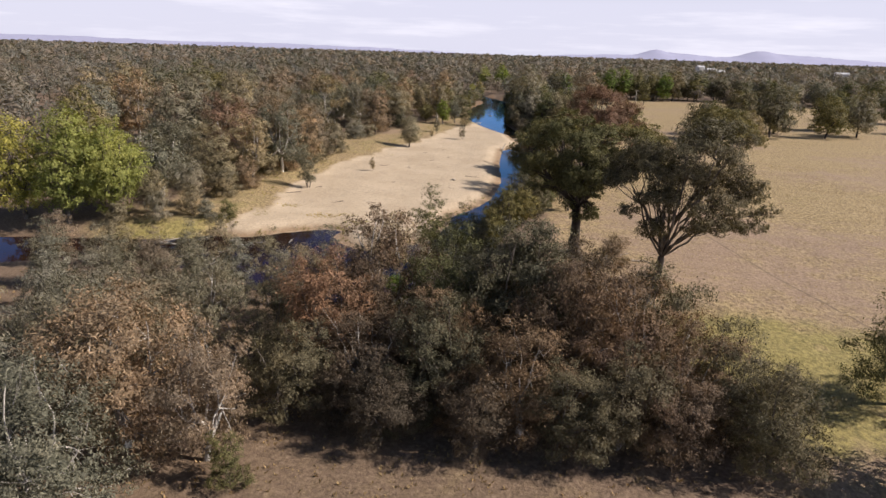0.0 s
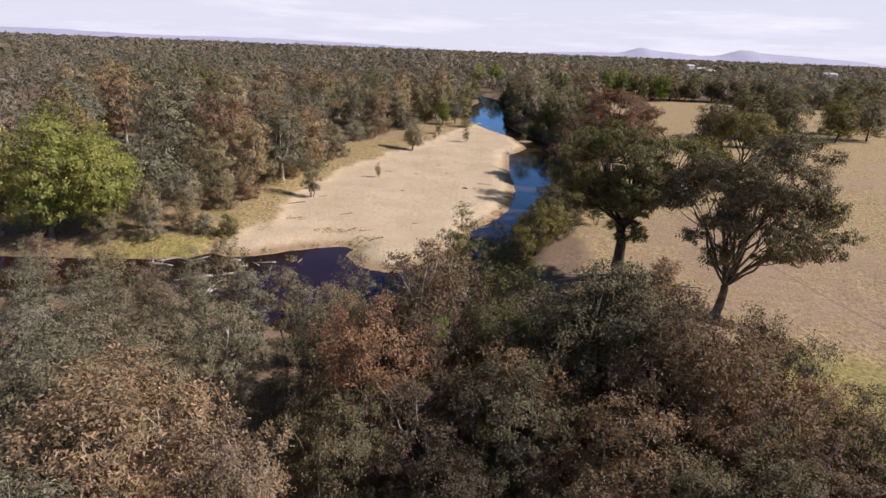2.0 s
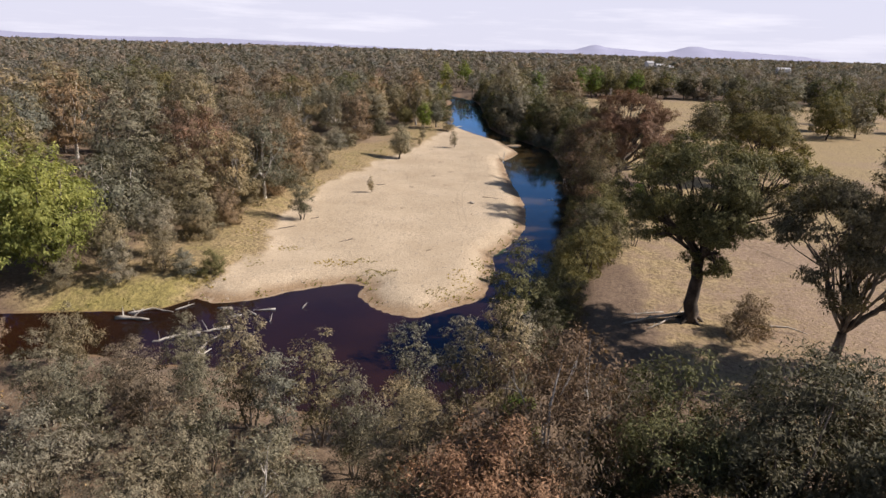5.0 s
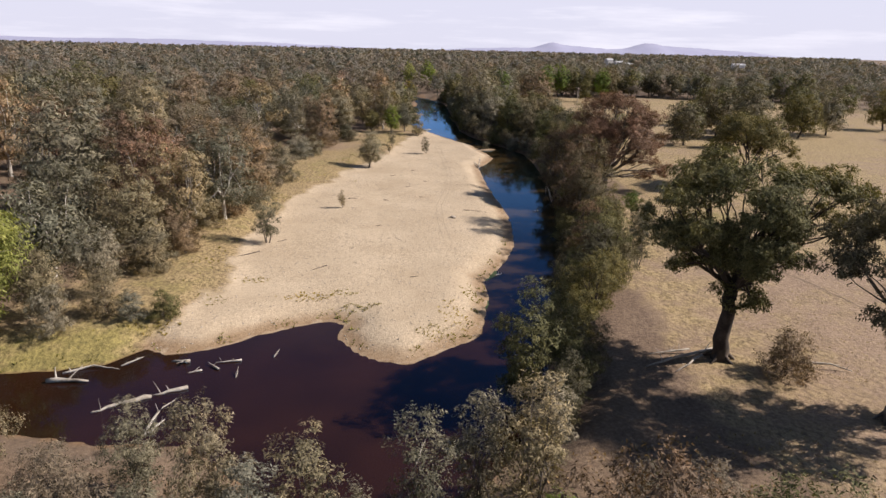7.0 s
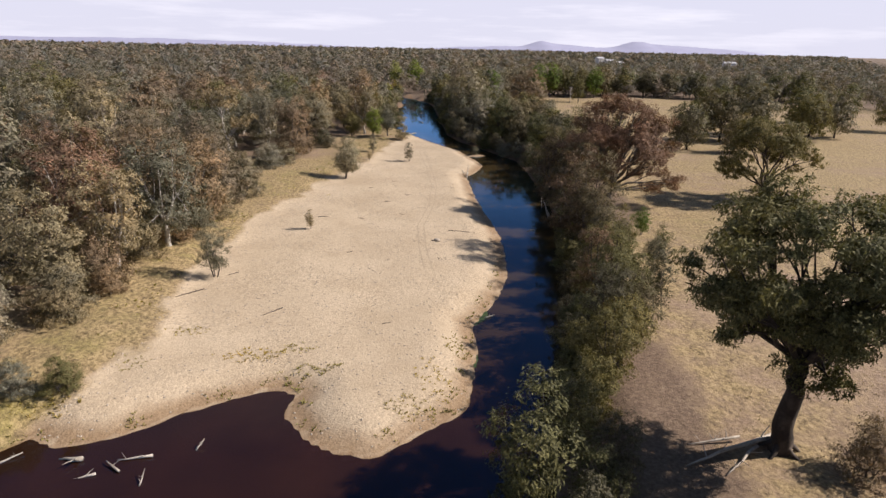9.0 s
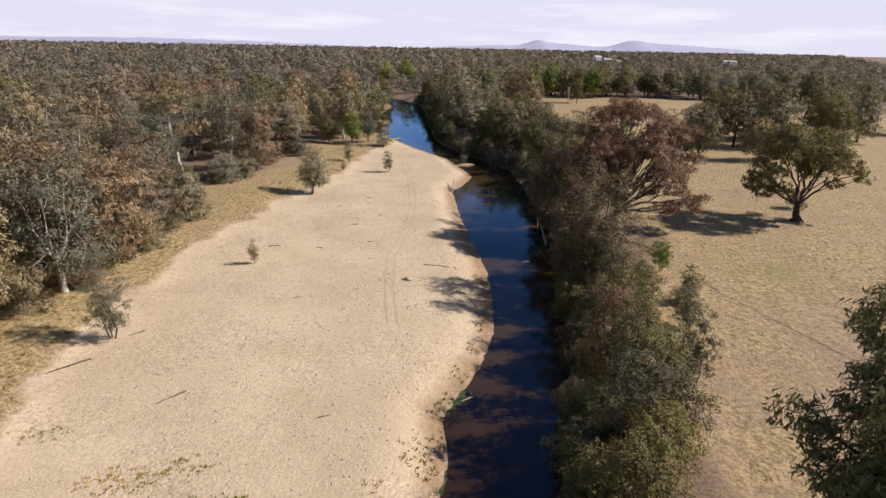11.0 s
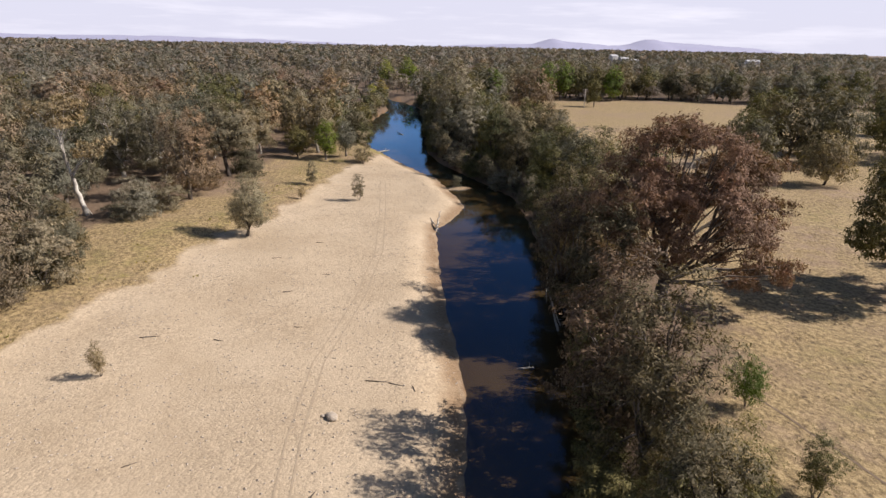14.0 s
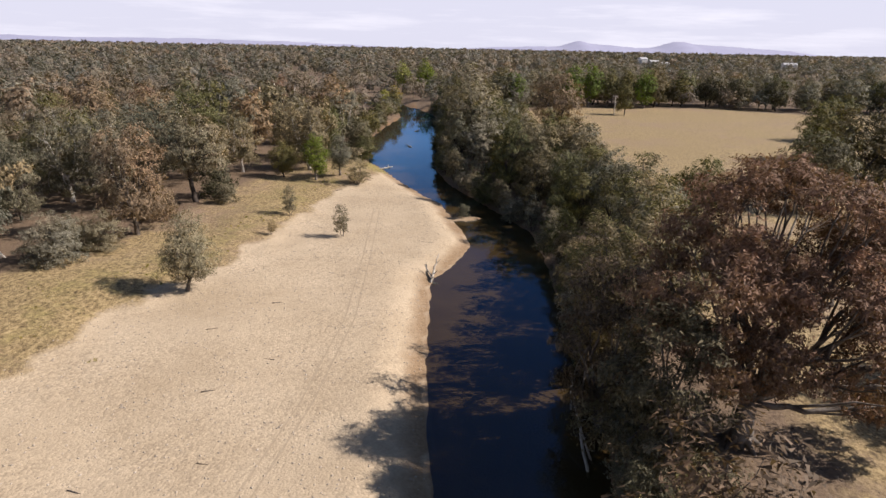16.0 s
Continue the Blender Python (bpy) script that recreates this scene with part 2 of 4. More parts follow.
# ---- the plan ----
# water's edge, anticlockwise round the pool and up the river
WATER = [(-113.1, 63.7), (-73.1, 63.7), (-50.1, 66.4), (-38.4, 69.1), (-31.0, 66.7), (-24.7, 65.9), (-19.5, 60.1), (-14.3, 56.3), (-8.2, 56.0), (-4.1, 59.5), (0.4, 65.4), (3.5, 71.5),
         (6.5, 79.6), (10.5, 89.6), (14.9, 99.8), (19.9, 112.9), (24.5, 128.1), (27.8, 139.5), (30.5, 158.0), (32.7, 171.4), (34.7, 188.0), (30.8, 203.9), (26.4, 221.8), (25.4, 236.0),
         (31.7, 295.6), (36.0, 331.7), (35.4, 359.0), (24.0, 398.0), (-10.0, 418.0), (-60.0, 428.0), (-60.0, 416.0), (-12.0, 404.0), (15.5, 377.5), (24.6, 347.3), (16.8, 315.4), (10.3, 281.2), (10.7, 245.7),
         (13.4, 238.5), (15.4, 229.2), (20.9, 210.8), (22.9, 206.6), (24.8, 183.2), (21.4, 175.1), (18.0, 169.7), (16.5, 157.9), (15.2, 145.8), (14.1, 127.5), (12.9, 119.3),
         (10.6, 109.2), (8.1, 103.6), (5.5, 99.1), (3.1, 95.7), (2.5, 90.0), (-0.4, 80.9), (-5.6, 77.6), (-8.1, 76.0), (-10.8, 77.0), (-12.6, 78.8), (-14.4, 82.0), (-13.7, 85.1),
         (-15.4, 86.0), (-18.0, 85.3), (-22.3, 83.4), (-26.4, 80.9), (-30.0, 80.4), (-32.1, 81.7), (-34.7, 79.3), (-38.4, 78.4), (-50.2, 78.1), (-73.2, 76.9), (-113.2, 76.0)]
SAND = [(-33.1, 80.1), (-30.0, 87.1), (-26.9, 95.2), (-28.5, 104.4), (-26.9, 115.6), (-25.4, 122.7), (-23.1, 134.9), (-20.7, 143.0), (-16.8, 150.0), (-12.7, 164.2), (-6.3, 173.1),
        (-1.2, 190.3), (5.3, 212.3), (10.9, 222.3), (13.9, 232.3), (17.9, 232.2), (25.9, 209.6), (27.8, 183.3), (19.9, 163.0), (19.9, 122.1), (12.0, 96.8), (1.9, 75.7), (-10.2, 72.0), (-16.4, 82.6), (-26.8, 76.7)]
PADDOCK = [(16.9, 62.6), (20.9, 76.9), (22.8, 98.4), (32.6, 114.9), (43.3, 128.7), (46.3, 153.5), (51.2, 189.4), (55.1, 220.1), (53.0, 245.5), (52.5, 306.3), (57.0, 331.4), (93.9, 360.6), (122.5, 359.3), (164.3, 352.2), (194.3, 345.4),
           (229.2, 322.7), (238.6, 251.2), (222.0, 159.7), (170.2, 76.0), (84.7, 14.5), (39.1, 19.8), (26.7, 28.9), (21.8, 45.9)]


def signed(poly, x, y):
    """Signed distance of points to a closed outline; negative inside."""
    x, y = np.asarray(x, float), np.asarray(y, float)
    best, odd = np.full(x.shape, 1e9), np.zeros(x.shape, bool)
    for (ax, ay), (bx, by) in zip(poly, poly[1:] + poly[:1]):
        dx, dy = bx - ax, by - ay
        k = np.clip(((x - ax) * dx + (y - ay) * dy) / (dx * dx + dy * dy), 0, 1)
        best = np.minimum(best, np.hypot(x - ax - k * dx, y - ay - k * dy))
        if ay != by:
            odd ^= ((ay > y) != (by > y)) & (x < (bx - ax) * (y - ay) / (by - ay) + ax)
    return np.where(odd, -best, best)


def step(a, b, v):
    k = np.clip((v - a) / (b - a), 0, 1)
    return k * k * (3 - 2 * k)


def wave(x, y, size, seed):
    """Smooth irregular relief between -1 and 1."""
    v, r = np.zeros(np.shape(x)), random.Random(seed)
    for _ in range(7):
        a, s, p = r.uniform(0, math.tau), r.uniform(0.6, 1.8) / size, r.uniform(0, math.tau)
        v = v + np.sin((x * math.cos(a) + y * math.sin(a)) * s * math.tau + p)
    return v / 4.0


MIDSTREAM = ([55, 72, 100, 129, 171, 204, 236, 296, 358, 440, 6000], [-20, -5, 9, 19, 26, 27, 19, 22, 30, 60, 60])


def relief(x, y):
    """Height of the ground, and its masks."""
    x, y = np.asarray(x, float), np.asarray(y, float)
    x2, y2 = x + 1.1 * wave(x, y, 9, 3), y + 1.1 * wave(x, y, 9, 4)
    dw, ds, dp = signed(WATER, x + 0.16 * wave(x, y, 5, 5), y + 0.16 * wave(x, y, 5, 6)), signed(SAND, x2, y2), signed(PADDOCK, x, y)
    west = (x < np.interp(y, *MIDSTREAM)) & (y > 70)
    top = np.where(west, 1.0, 1.3) + 0.22 * wave(x, y, 35, 7) + 0.07 * wave(x, y, 6, 8)
    sand = step(2.6, -2.6, ds) * west
    top = top * (1 - step(6, -4, ds) * west) + step(6, -4, ds) * west * (0.15 + 0.12 * wave(x, y, 22, 9))
    # the low ridge along the top of the bar and the cut at the water's edge
    rise = np.where(west & (ds < 3), step(0, 4.5, dw) ** 0.75, step(0, 5.5, dw))
    z = -0.8 + (top + 0.8) * rise
    z = np.where(dw < 0, -0.8 - 0.5 * step(0, 3.5, -dw) - 0.9 * step(2.5, 8.0, -dw), z)
    islet = np.hypot((x - 26.2) / 3.0, (y - 196.2) / 1.5) + 0.15 * wave(x, y, 1.5, 11)
    z = np.maximum(z, -0.45 - 1.2 * np.clip(islet - 0.5, 0, 2))
    dw = np.where(islet < 0.95, 0.8, dw)
    sand = np.where(islet < 1.2, 1.0, sand)
    damp = step(3.6, 0.2, dw) * (dw > 0)
    bed = step(0.15, -0.25, dw)
    deep = step(0.6, 6.0, -dw)
    lush = step(7, 1.0, dw) * (1 - sand) * 0.45 + step(11, 2, np.abs(ds - 6.0)) * west * 0.42 + 0.85 * step(17, 5, np.hypot((x - 33) * 0.7, (y - 41)))
    lush = lush + 0.6 * step(7, 2, np.hypot(x + 14, y - 43)) + 0.3 * step(12, 3, np.hypot(x - 52, y - 112))
    lush = lush + np.where(dp < 4, np.clip(0.30 * wave(x, y, 38, 30) + 0.06, 0, 0.4), 0)
    litter = np.where(dp < 0, 0.0, step(0, 7, dp)) * (1 - sand) * np.where(west, step(12, 20, ds), 1.0) * (0.85 + 0.15 * step(27, 34, y))
    return z, {"sand": np.clip(sand, 0, 1), "damp": damp, "bed": bed, "deep": deep, "green": np.clip(lush, 0, 1), "litter": litter, "worn": step(112, 76, y) * step(6, 12, x)}


def height(x, y):
    return float(relief(np.array([x]), np.array([y]))[0][0])


def mesh_of(name, verts, faces, material, smooth=False):
    me = bpy.data.meshes.new(name)
    me.from_pydata(verts, [], faces)
    me.materials.append(material)
    if smooth:
        me.polygons.foreach_set("use_smooth", [True] * len(me.polygons))
    me.update()
    return me


def triangles(name, pts, material):
    """A mesh of loose triangles from an (n, 3, 3) array."""
    n = len(pts)
    me = bpy.data.meshes.new(name)
    me.vertices.add(n * 3)
    me.vertices.foreach_set("co", np.ascontiguousarray(pts, np.float32).ravel())
    me.loops.add(n * 3)
    me.loops.foreach_set("vertex_index", np.arange(n * 3, dtype=np.int32))
    me.polygons.add(n)
    me.polygons.foreach_set("loop_start", np.arange(0, n * 3, 3, dtype=np.int32))
    me.materials.append(material)
    me.update(calc_edges=True)
    return me


def child(name, me, parent, label="", material=None):
    ob = new(name, me)
    ob.parent = parent
    if material:
        ob.material_slots[0].link = "OBJECT"
        ob.material_slots[0].material = material
    return tagged(ob, label) if label else ob


# ---- ground ----
def spread(lo, hi, gap, end_lo, end_hi):
    """Grid lines: even between lo and hi, then wider and wider."""
    mid = list(np.arange(lo, hi + gap / 2, gap))
    out, g = [], gap
    for end, sign in ((end_lo, -1), (end_hi, 1)):
        v, g, side = (mid[0] if sign < 0 else mid[-1]), gap, []
        while sign * (end - v) > 0:
            g *= 1.16
            v = v + sign * g
            side.append(v if sign * (end - v) > 0 else end)
        out.append(side)
    return np.array(out[0][::-1] + mid + out[1])


gx, gy = spread(-58, 60, 0.7, -4700, 4700), spread(22, 245, 0.7, -600, 4850)
GX, GY = np.meshgrid(gx, gy)
GZ, MASKS = relief(GX.ravel(), GY.ravel())
nx, ny = len(gx), len(gy)
cell = (np.arange(ny - 1)[:, None] * nx + np.arange(nx - 1)[None, :]).ravel()
ground_me = mesh_of("ground", np.stack([GX.ravel(), GY.ravel(), GZ], 1).tolist(), np.stack([cell, cell + 1, cell + nx + 1, cell + nx], 1).tolist(), MAT["ground"], True)
for key, value in MASKS.items():
    ground_me.attributes.new(key, "FLOAT", "POINT").data.foreach_set("value", np.ascontiguousarray(value, np.float32))
tagged(new("ground", ground_me), "river flat with pale gravel bar and dry straw grass", "ground", kind="structure")

bm = bmesh.new()
ring = []
for i, (x, y) in enumerate(WATER):
    (ax, ay), (bx, by) = WATER[i - 1], WATER[(i + 1) % len(WATER)]
    nrm = Vector((by - ay, ax - bx)).normalized() * 1.2
    ring.append(bm.verts.new((x + nrm.x, y + nrm.y, -0.8)))
bmesh.ops.triangulate(bm, faces=[bm.faces.new(ring)])
water_me = bpy.data.meshes.new("water")
bm.to_mesh(water_me)
bm.free()
water_me.materials.append(MAT["water"])
tagged(new("water", water_me), "still brown river water, its sky reflection tinted blue", "water", kind="structure")


def hills(name, label, points, depth):
    """A far ridge: a long low hump with a sloping front and back."""
    verts, faces = [], []
    for x, y, h in points:
        verts += [(x, y - depth, -5), (x, y - depth * 0.4, h * 0.62), (x, y, h), (x, y + depth * 0.3, -5)]
    for i in range(len(points) - 1):
        for k in range(3):
            a = i * 4 + k
            faces.append((a, a + 4, a + 5, a + 1))
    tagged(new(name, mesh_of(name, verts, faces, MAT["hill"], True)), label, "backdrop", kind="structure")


def ridge_line(x0, x1, y, base, peaks, seed):
    out, r = [], random.Random(seed)
    n = 90
    for i in range(n + 1):
        x = x0 + (x1 - x0) * i / n
        h = base * min(1, 4 * i / n, 4 * (n - i) / n) + r.uniform(-2, 2)
        for px, ph, pw in peaks:
            h += ph * math.exp(-((x - px) / pw) ** 2)
        out.append((x, y, max(h, -4)))
    return out


hills("backdrop_hills_east", "hills on the horizon, painted in hazy blue", ridge_line(300, 3100, 4050, 34, [(1965, 34, 120), (2200, 26, 260), (1310, 30, 90), (1480, 16, 170), (2700, 20, 260)], 2), 260)
hills("backdrop_hills_west", "far range on the horizon, painted in faint haze blue", ridge_line(-3600, 700, 3400, 30, [(-3000, 26, 500), (-2000, 10, 400), (-900, 5, 300)], 3), 220)

# ---- trees ----
def tube(verts, faces, path, radii, sides):
    """Adds a tapered tube along a path."""
    first = len(verts)
    for i, (p, rad) in enumerate(zip(path, radii)):
        way = (path[min(i + 1, len(path) - 1)] - path[max(i - 1, 0)]).normalized()
        side = way.cross(Vector((0.3, 0.95, 0.1))).normalized()
        up = way.cross(side)
        for k in range(sides):
            a = math.tau * k / sides
            verts.append(tuple(p + (side * math.cos(a) + up * math.sin(a)) * rad))
        if i:
            b = first + (i - 1) * sides
            for k in range(sides):
                k2 = (k + 1) % sides
                faces.append((b + k, b + k2, b + sides + k2, b + sides + k))


def limb(verts, faces, a, b, ra, rb, r, steps=5, sides=5, sag=0.12):
    """A crooked, curved branch from a to b."""
    span = (b - a).length
    mid = (a + b) / 2 + Vector((r.uniform(-1, 1), r.uniform(-1, 1), r.uniform(-0.3, 0.9))) * span * sag
    path = []
    for i in range(steps + 1):
        k = i / steps
        p = a * (1 - k) ** 2 + mid * 2 * k * (1 - k) + b * k * k
        if 0 < i < steps:
            p += Vector((r.uniform(-1, 1), r.uniform(-1, 1), r.uniform(-1, 1))) * span * 0.025
        path.append(p)
    tube(verts, faces, path, [ra + (rb - ra) * (i / steps) ** 0.8 for i in range(steps + 1)], sides)
    return path


def foliage(centres, sizes, count, leaf, rng, droop=0.5, lobes=14, flat=0.78, even=0.6, heart=None):
    """Leaf triangles in ragged tufts round the clump centres."""
    share = np.array(sizes) ** 2
    owner = rng.choice(len(centres), count, p=share / share.sum())
    c, s = np.array(centres)[owner], np.array(sizes)[owner]
    way = rng.normal(size=(len(centres), lobes, 3))
    way /= np.linalg.norm(way, axis=2, keepdims=True)
    way[:, :, 2] = way[:, :, 2] * 0.8 + 0.12
    reach = rng.uniform(0.55, 1.08, (len(centres), lobes, 1))
    tuft = (way * reach)[owner, rng.integers(0, lobes, count)]
    off = tuft + rng.normal(size=(count, 3)) * 0.15
    off[:, 2] *= flat
    p = c + off * s[:, None]
    out = off / (np.linalg.norm(off, axis=1, keepdims=True) + 1e-6)
    if heart is not None:
        dome = (p - np.array(heart)) * np.array([1, 1, 1.25])
        out = out * 0.45 + dome / (np.linalg.norm(dome, axis=1, keepdims=True) + 1e-6) * 0.8
    nrm = out * even + rng.normal(size=(count, 3)) * 0.52 + np.array([0, 0, 0.25])
    axis = rng.normal(size=(count, 3)) * 0.7 + np.array([0, 0, -droop * 1.4])
    axis -= nrm * (np.sum(axis * nrm, 1) / np.sum(nrm * nrm, 1))[:, None]
    axis /= np.linalg.norm(axis, axis=1, keepdims=True) + 1e-6
    side = np.cross(nrm, axis)
    side /= np.linalg.norm(side, axis=1, keepdims=True) + 1e-6
    size = leaf * rng.uniform(0.6, 1.35, (count, 1))
    return np.stack([p - axis * size * 0.5 - side * size * 0.22, p - axis * size * 0.5 + side * size * 0.22, p + axis * size * 0.75], 1)


# kind: trunk share of the height, clump count, clump size share of the radius, stems, lowest foliage, trunk radius, droop
SHAPES = {
    "gum": dict(fork=0.20, clumps=22, size=0.36, stems=1, low=0.03, girth=0.020, droop=0.5, shell=0.66, gap=0.40),
    "spreading": dict(fork=0.24, clumps=27, size=0.27, stems=1, low=0.12, girth=0.021, droop=0.5, shell=0.70, gap=0.37),
    "upright": dict(fork=0.14, clumps=24, size=0.36, stems=3, low=0.12, girth=0.013, droop=0.7, shell=0.5, gap=0.42),
    "bush": dict(fork=0.06, clumps=18, size=0.36, stems=4, low=0.03, girth=0.014, droop=0.4, shell=0.5, gap=0.40),
    "poplar": dict(fork=0.14, clumps=32, size=0.36, stems=1, low=0.02, girth=0.022, droop=0.4, shell=0.6, gap=0.34),
    "sparse": dict(fork=0.42, clumps=12, size=0.24, stems=2, low=0.40, girth=0.018, droop=0.6, shell=0.7, gap=0.50),
}
# leaves and leaf length for each grade of detail, for a crown of 5 m radius
GRADES = {"close": (25000, 0.185), "near": (10500, 0.29), "mid": (5000, 0.41), "far": (2200, 0.63)}


def build_tree(shape, grade, seed, slim):
    """A tree of height 1 m times 10, crown radius 10 * slim; returns its base Empty with trunk and crown."""
    s, r, rng = SHAPES[shape], random.Random(seed), np.random.default_rng(seed)
    h, rad = 10.0, 10.0 * slim
    lo = h * s["low"]
    zc, rz = (lo + h) / 2, (h - lo) / 2
    centres, sizes = [], []
    if shape in ("gum", "bush", "upright"):  # the skirt of the crown
        for k in range(6):
            a = math.tau * (k + r.uniform(-0.3, 0.3)) / 6
            size = rad * s["size"] * r.uniform(0.75, 1.25)
            reach = rad * (r.uniform(0.45, 0.68) if shape != "upright" else r.uniform(0.2, 0.45))
            centres.append(Vector((math.cos(a) * reach, math.sin(a) * reach, h * r.uniform(0.10, 0.20) if shape == "bush" else h * r.uniform(0.16, 0.30))))
            sizes.append(size)
    tries = 0
    while len(centres) < s["clumps"] and tries < 3000:
        tries += 1
        v = Vector((r.gauss(0, 1), r.gauss(0, 1), r.gauss(0, 1))).normalized() * (s["shell"] + (1 - s["shell"]) * r.random()) * r.uniform(0.72, 1.0)
        size = rad * s["size"] * r.uniform(0.6, 1.35)
        taper = 1.0 if shape in ("gum", "spreading", "bush", "sparse") else 1.0 - 0.55 * max(0.0, v.z)
        if shape in ("gum", "spreading", "sparse") and v.z < -0.3:
            v *= 0.85
        p = Vector((v.x * (rad - size * 0.7) * taper, v.y * (rad - size * 0.7) * taper, zc + v.z * (rz - size * 0.5)))
        p.x += 0.12 * rad * math.sin(seed * 1.7)
        p.y += 0.12 * rad * math.cos(seed * 2.3)
        if all((p - q).length > s["gap"] * rad for q in centres):
            centres.append(p)
            sizes.append(size)
    verts, faces = [], []
    sides = {"close": 8, "near": 7, "mid": 5, "far": 4}[grade]
    bits = {"close": 5, "near": 4, "mid": 3, "far": 2}[grade]
    fine = grade in ("close", "near")
    girth = h * s["girth"]
    left = list(range(len(centres)))
    for st in range(s["stems"]):
        a0 = math.tau * st / s["stems"] + r.uniform(0, 1)
        spread_r = 0.0 if s["stems"] == 1 else girth * 1.5
        base = Vector((math.cos(a0) * spread_r, math.sin(a0) * spread_r, -0.25))
        lean = 0.05 if s["stems"] == 1 else 0.06
        fork = Vector((math.cos(a0) * h * lean, math.sin(a0) * h * lean, h * s["fork"] * r.uniform(0.85, 1.2)))
        g = girth * (1.0 if s["stems"] == 1 else 0.62)
        limb(verts, faces, base, fork, g * 1.35, g * 0.9, r, bits + 1, sides, 0.05)
        mine = [i for i in left if i % s["stems"] == st]
        mine.sort(key=lambda i: math.atan2(centres[i].y - fork.y, centres[i].x - fork.x))
        groups = max(2, round(len(mine) / 4.5))
        for gnum in range(groups):
            part_ids = mine[len(mine) * gnum // groups: len(mine) * (gnum + 1) // groups]
            if not part_ids:
                continue
            mean = sum((centres[i] for i in part_ids), Vector()) / len(part_ids)
            node = fork.lerp(mean, 0.62)
            path = limb(verts, faces, fork - Vector((0, 0, girth * 0.4)), node, g * 0.66, g * 0.36, r, bits, max(4, sides - 1), 0.16)
            for i in part_ids:
                tip = centres[i]
                limb(verts, faces, path[-1] if r.random() < 0.7 else path[-2], tip, g * 0.30, g * 0.09, r, bits, max(3, sides - 3), 0.2)
                if fine:
                    for _ in range(3):
                        d = Vector((r.gauss(0, 1), r.gauss(0, 1), r.gauss(0, 0.8))).normalized() * sizes[i] * 0.85
                        limb(verts, faces, tip.lerp(node, 0.3), tip + d, g * 0.085, g * 0.03, r, 2, 3, 0.2)
    count, leaf = GRADES[grade]
    if shape in ("sparse",):
        count = count // 6
    if shape in ("poplar", "bush"):
        count = int(count * 1.15)
    if shape in ("upright", "bush"):
        count, leaf = int(count * 0.85), leaf * 0.98
    if shape == "spreading" and grade == "close":
        count, leaf = int(count * 2.1), leaf * 0.64
    count = max(60, int(count * (0.55 if slim < 0.3 and grade != "close" else 0.8 if slim < 0.3 else 1.0)))
    leaf_unit = leaf * (2.0 * 10 / 20) * rad / 5.0 * (1.25 if slim < 0.3 else 1.0)
    crown = triangles("crown", foliage(centres, sizes, count, leaf_unit, rng, s["droop"], 24, 0.8, {"close": 0.8, "near": 1.1, "mid": 1.4, "far": 1.6}[grade], (0, 0, zc - rz * 0.3)), MAT["olive"])
    trunk = mesh_of("trunk", verts, faces, MAT["bark"], True)
    return trunk, crown


PROTO = {}
SPOTS = []
WORDS = {"bronze": "dark bronze", "umber": "dark olive", "olive": "olive-green", "brown": "brownish olive", "red": "russet-tinged", "green": "dark green", "grey": "grey-green",
         "bright": "fresh bright green", "yellow": "yellow-green autumn", "gold": "golden autumn"}
FORM = {"gum": ("gum_tree", "gum tree with ragged crown"), "spreading": ("gum_tree", "old spreading gum with heavy limbs"),
        "upright": ("young_gum", "slender multi-stemmed young gum"), "bush": ("shrub", "rounded leafy shrub"),
        "poplar": ("broadleaf_tree", "broad leafy tree"), "sparse": ("dying_gum", "half-bare gum with bleached limbs")}


def tree(x, y, h, r, shape="gum", leaf="olive", bark="bark", grade="mid", where="on the river flat", group="", seed=None, turn=None):
    """Plants one tree of height h and crown radius r."""
    variants = {"close": 4, "near": 5, "mid": 5, "far": 4}[grade]
    pick = (seed if seed is not None else random.randrange(1000)) % variants
    slim = min((0.22, 0.30, 0.40, 0.52), key=lambda v: abs(v - r / h))
    key = (shape, grade, pick, slim)
    if key not in PROTO:
        PROTO[key] = build_tree(shape, grade, 17 * pick + 101 * len(shape) + 7 * int(slim * 100) + 3, slim)
    name, words = FORM[shape]
    ob = new(name)
    ob.empty_display_size = 0.5
    for part_name, me, material in zip(("trunk", "crown"), PROTO[key], (MAT[bark], MAT[leaf])):
        child(part_name, me, ob, material=material)
    a = turn if turn is not None else random.uniform(0, math.tau)
    wide = r / (10 * slim)
    ob.matrix_basis = Matrix.LocRotScale((x, y, height(x, y)), Euler((random.uniform(-0.03, 0.03), random.uniform(-0.03, 0.03), a)), (wide, wide * random.uniform(0.92, 1.08), h / 10))
    SPOTS.append((x, y, r))
    return tagged(ob, f"{WORDS[leaf]} {words} {where}", "shrub" if shape == "bush" else "tree", group)


# trees that stand out, each at its place
SOUTH, BANK, PAD, EDGE = "on the near bank", "on the river bank", "in the dry paddock", "edging the gravel bar"
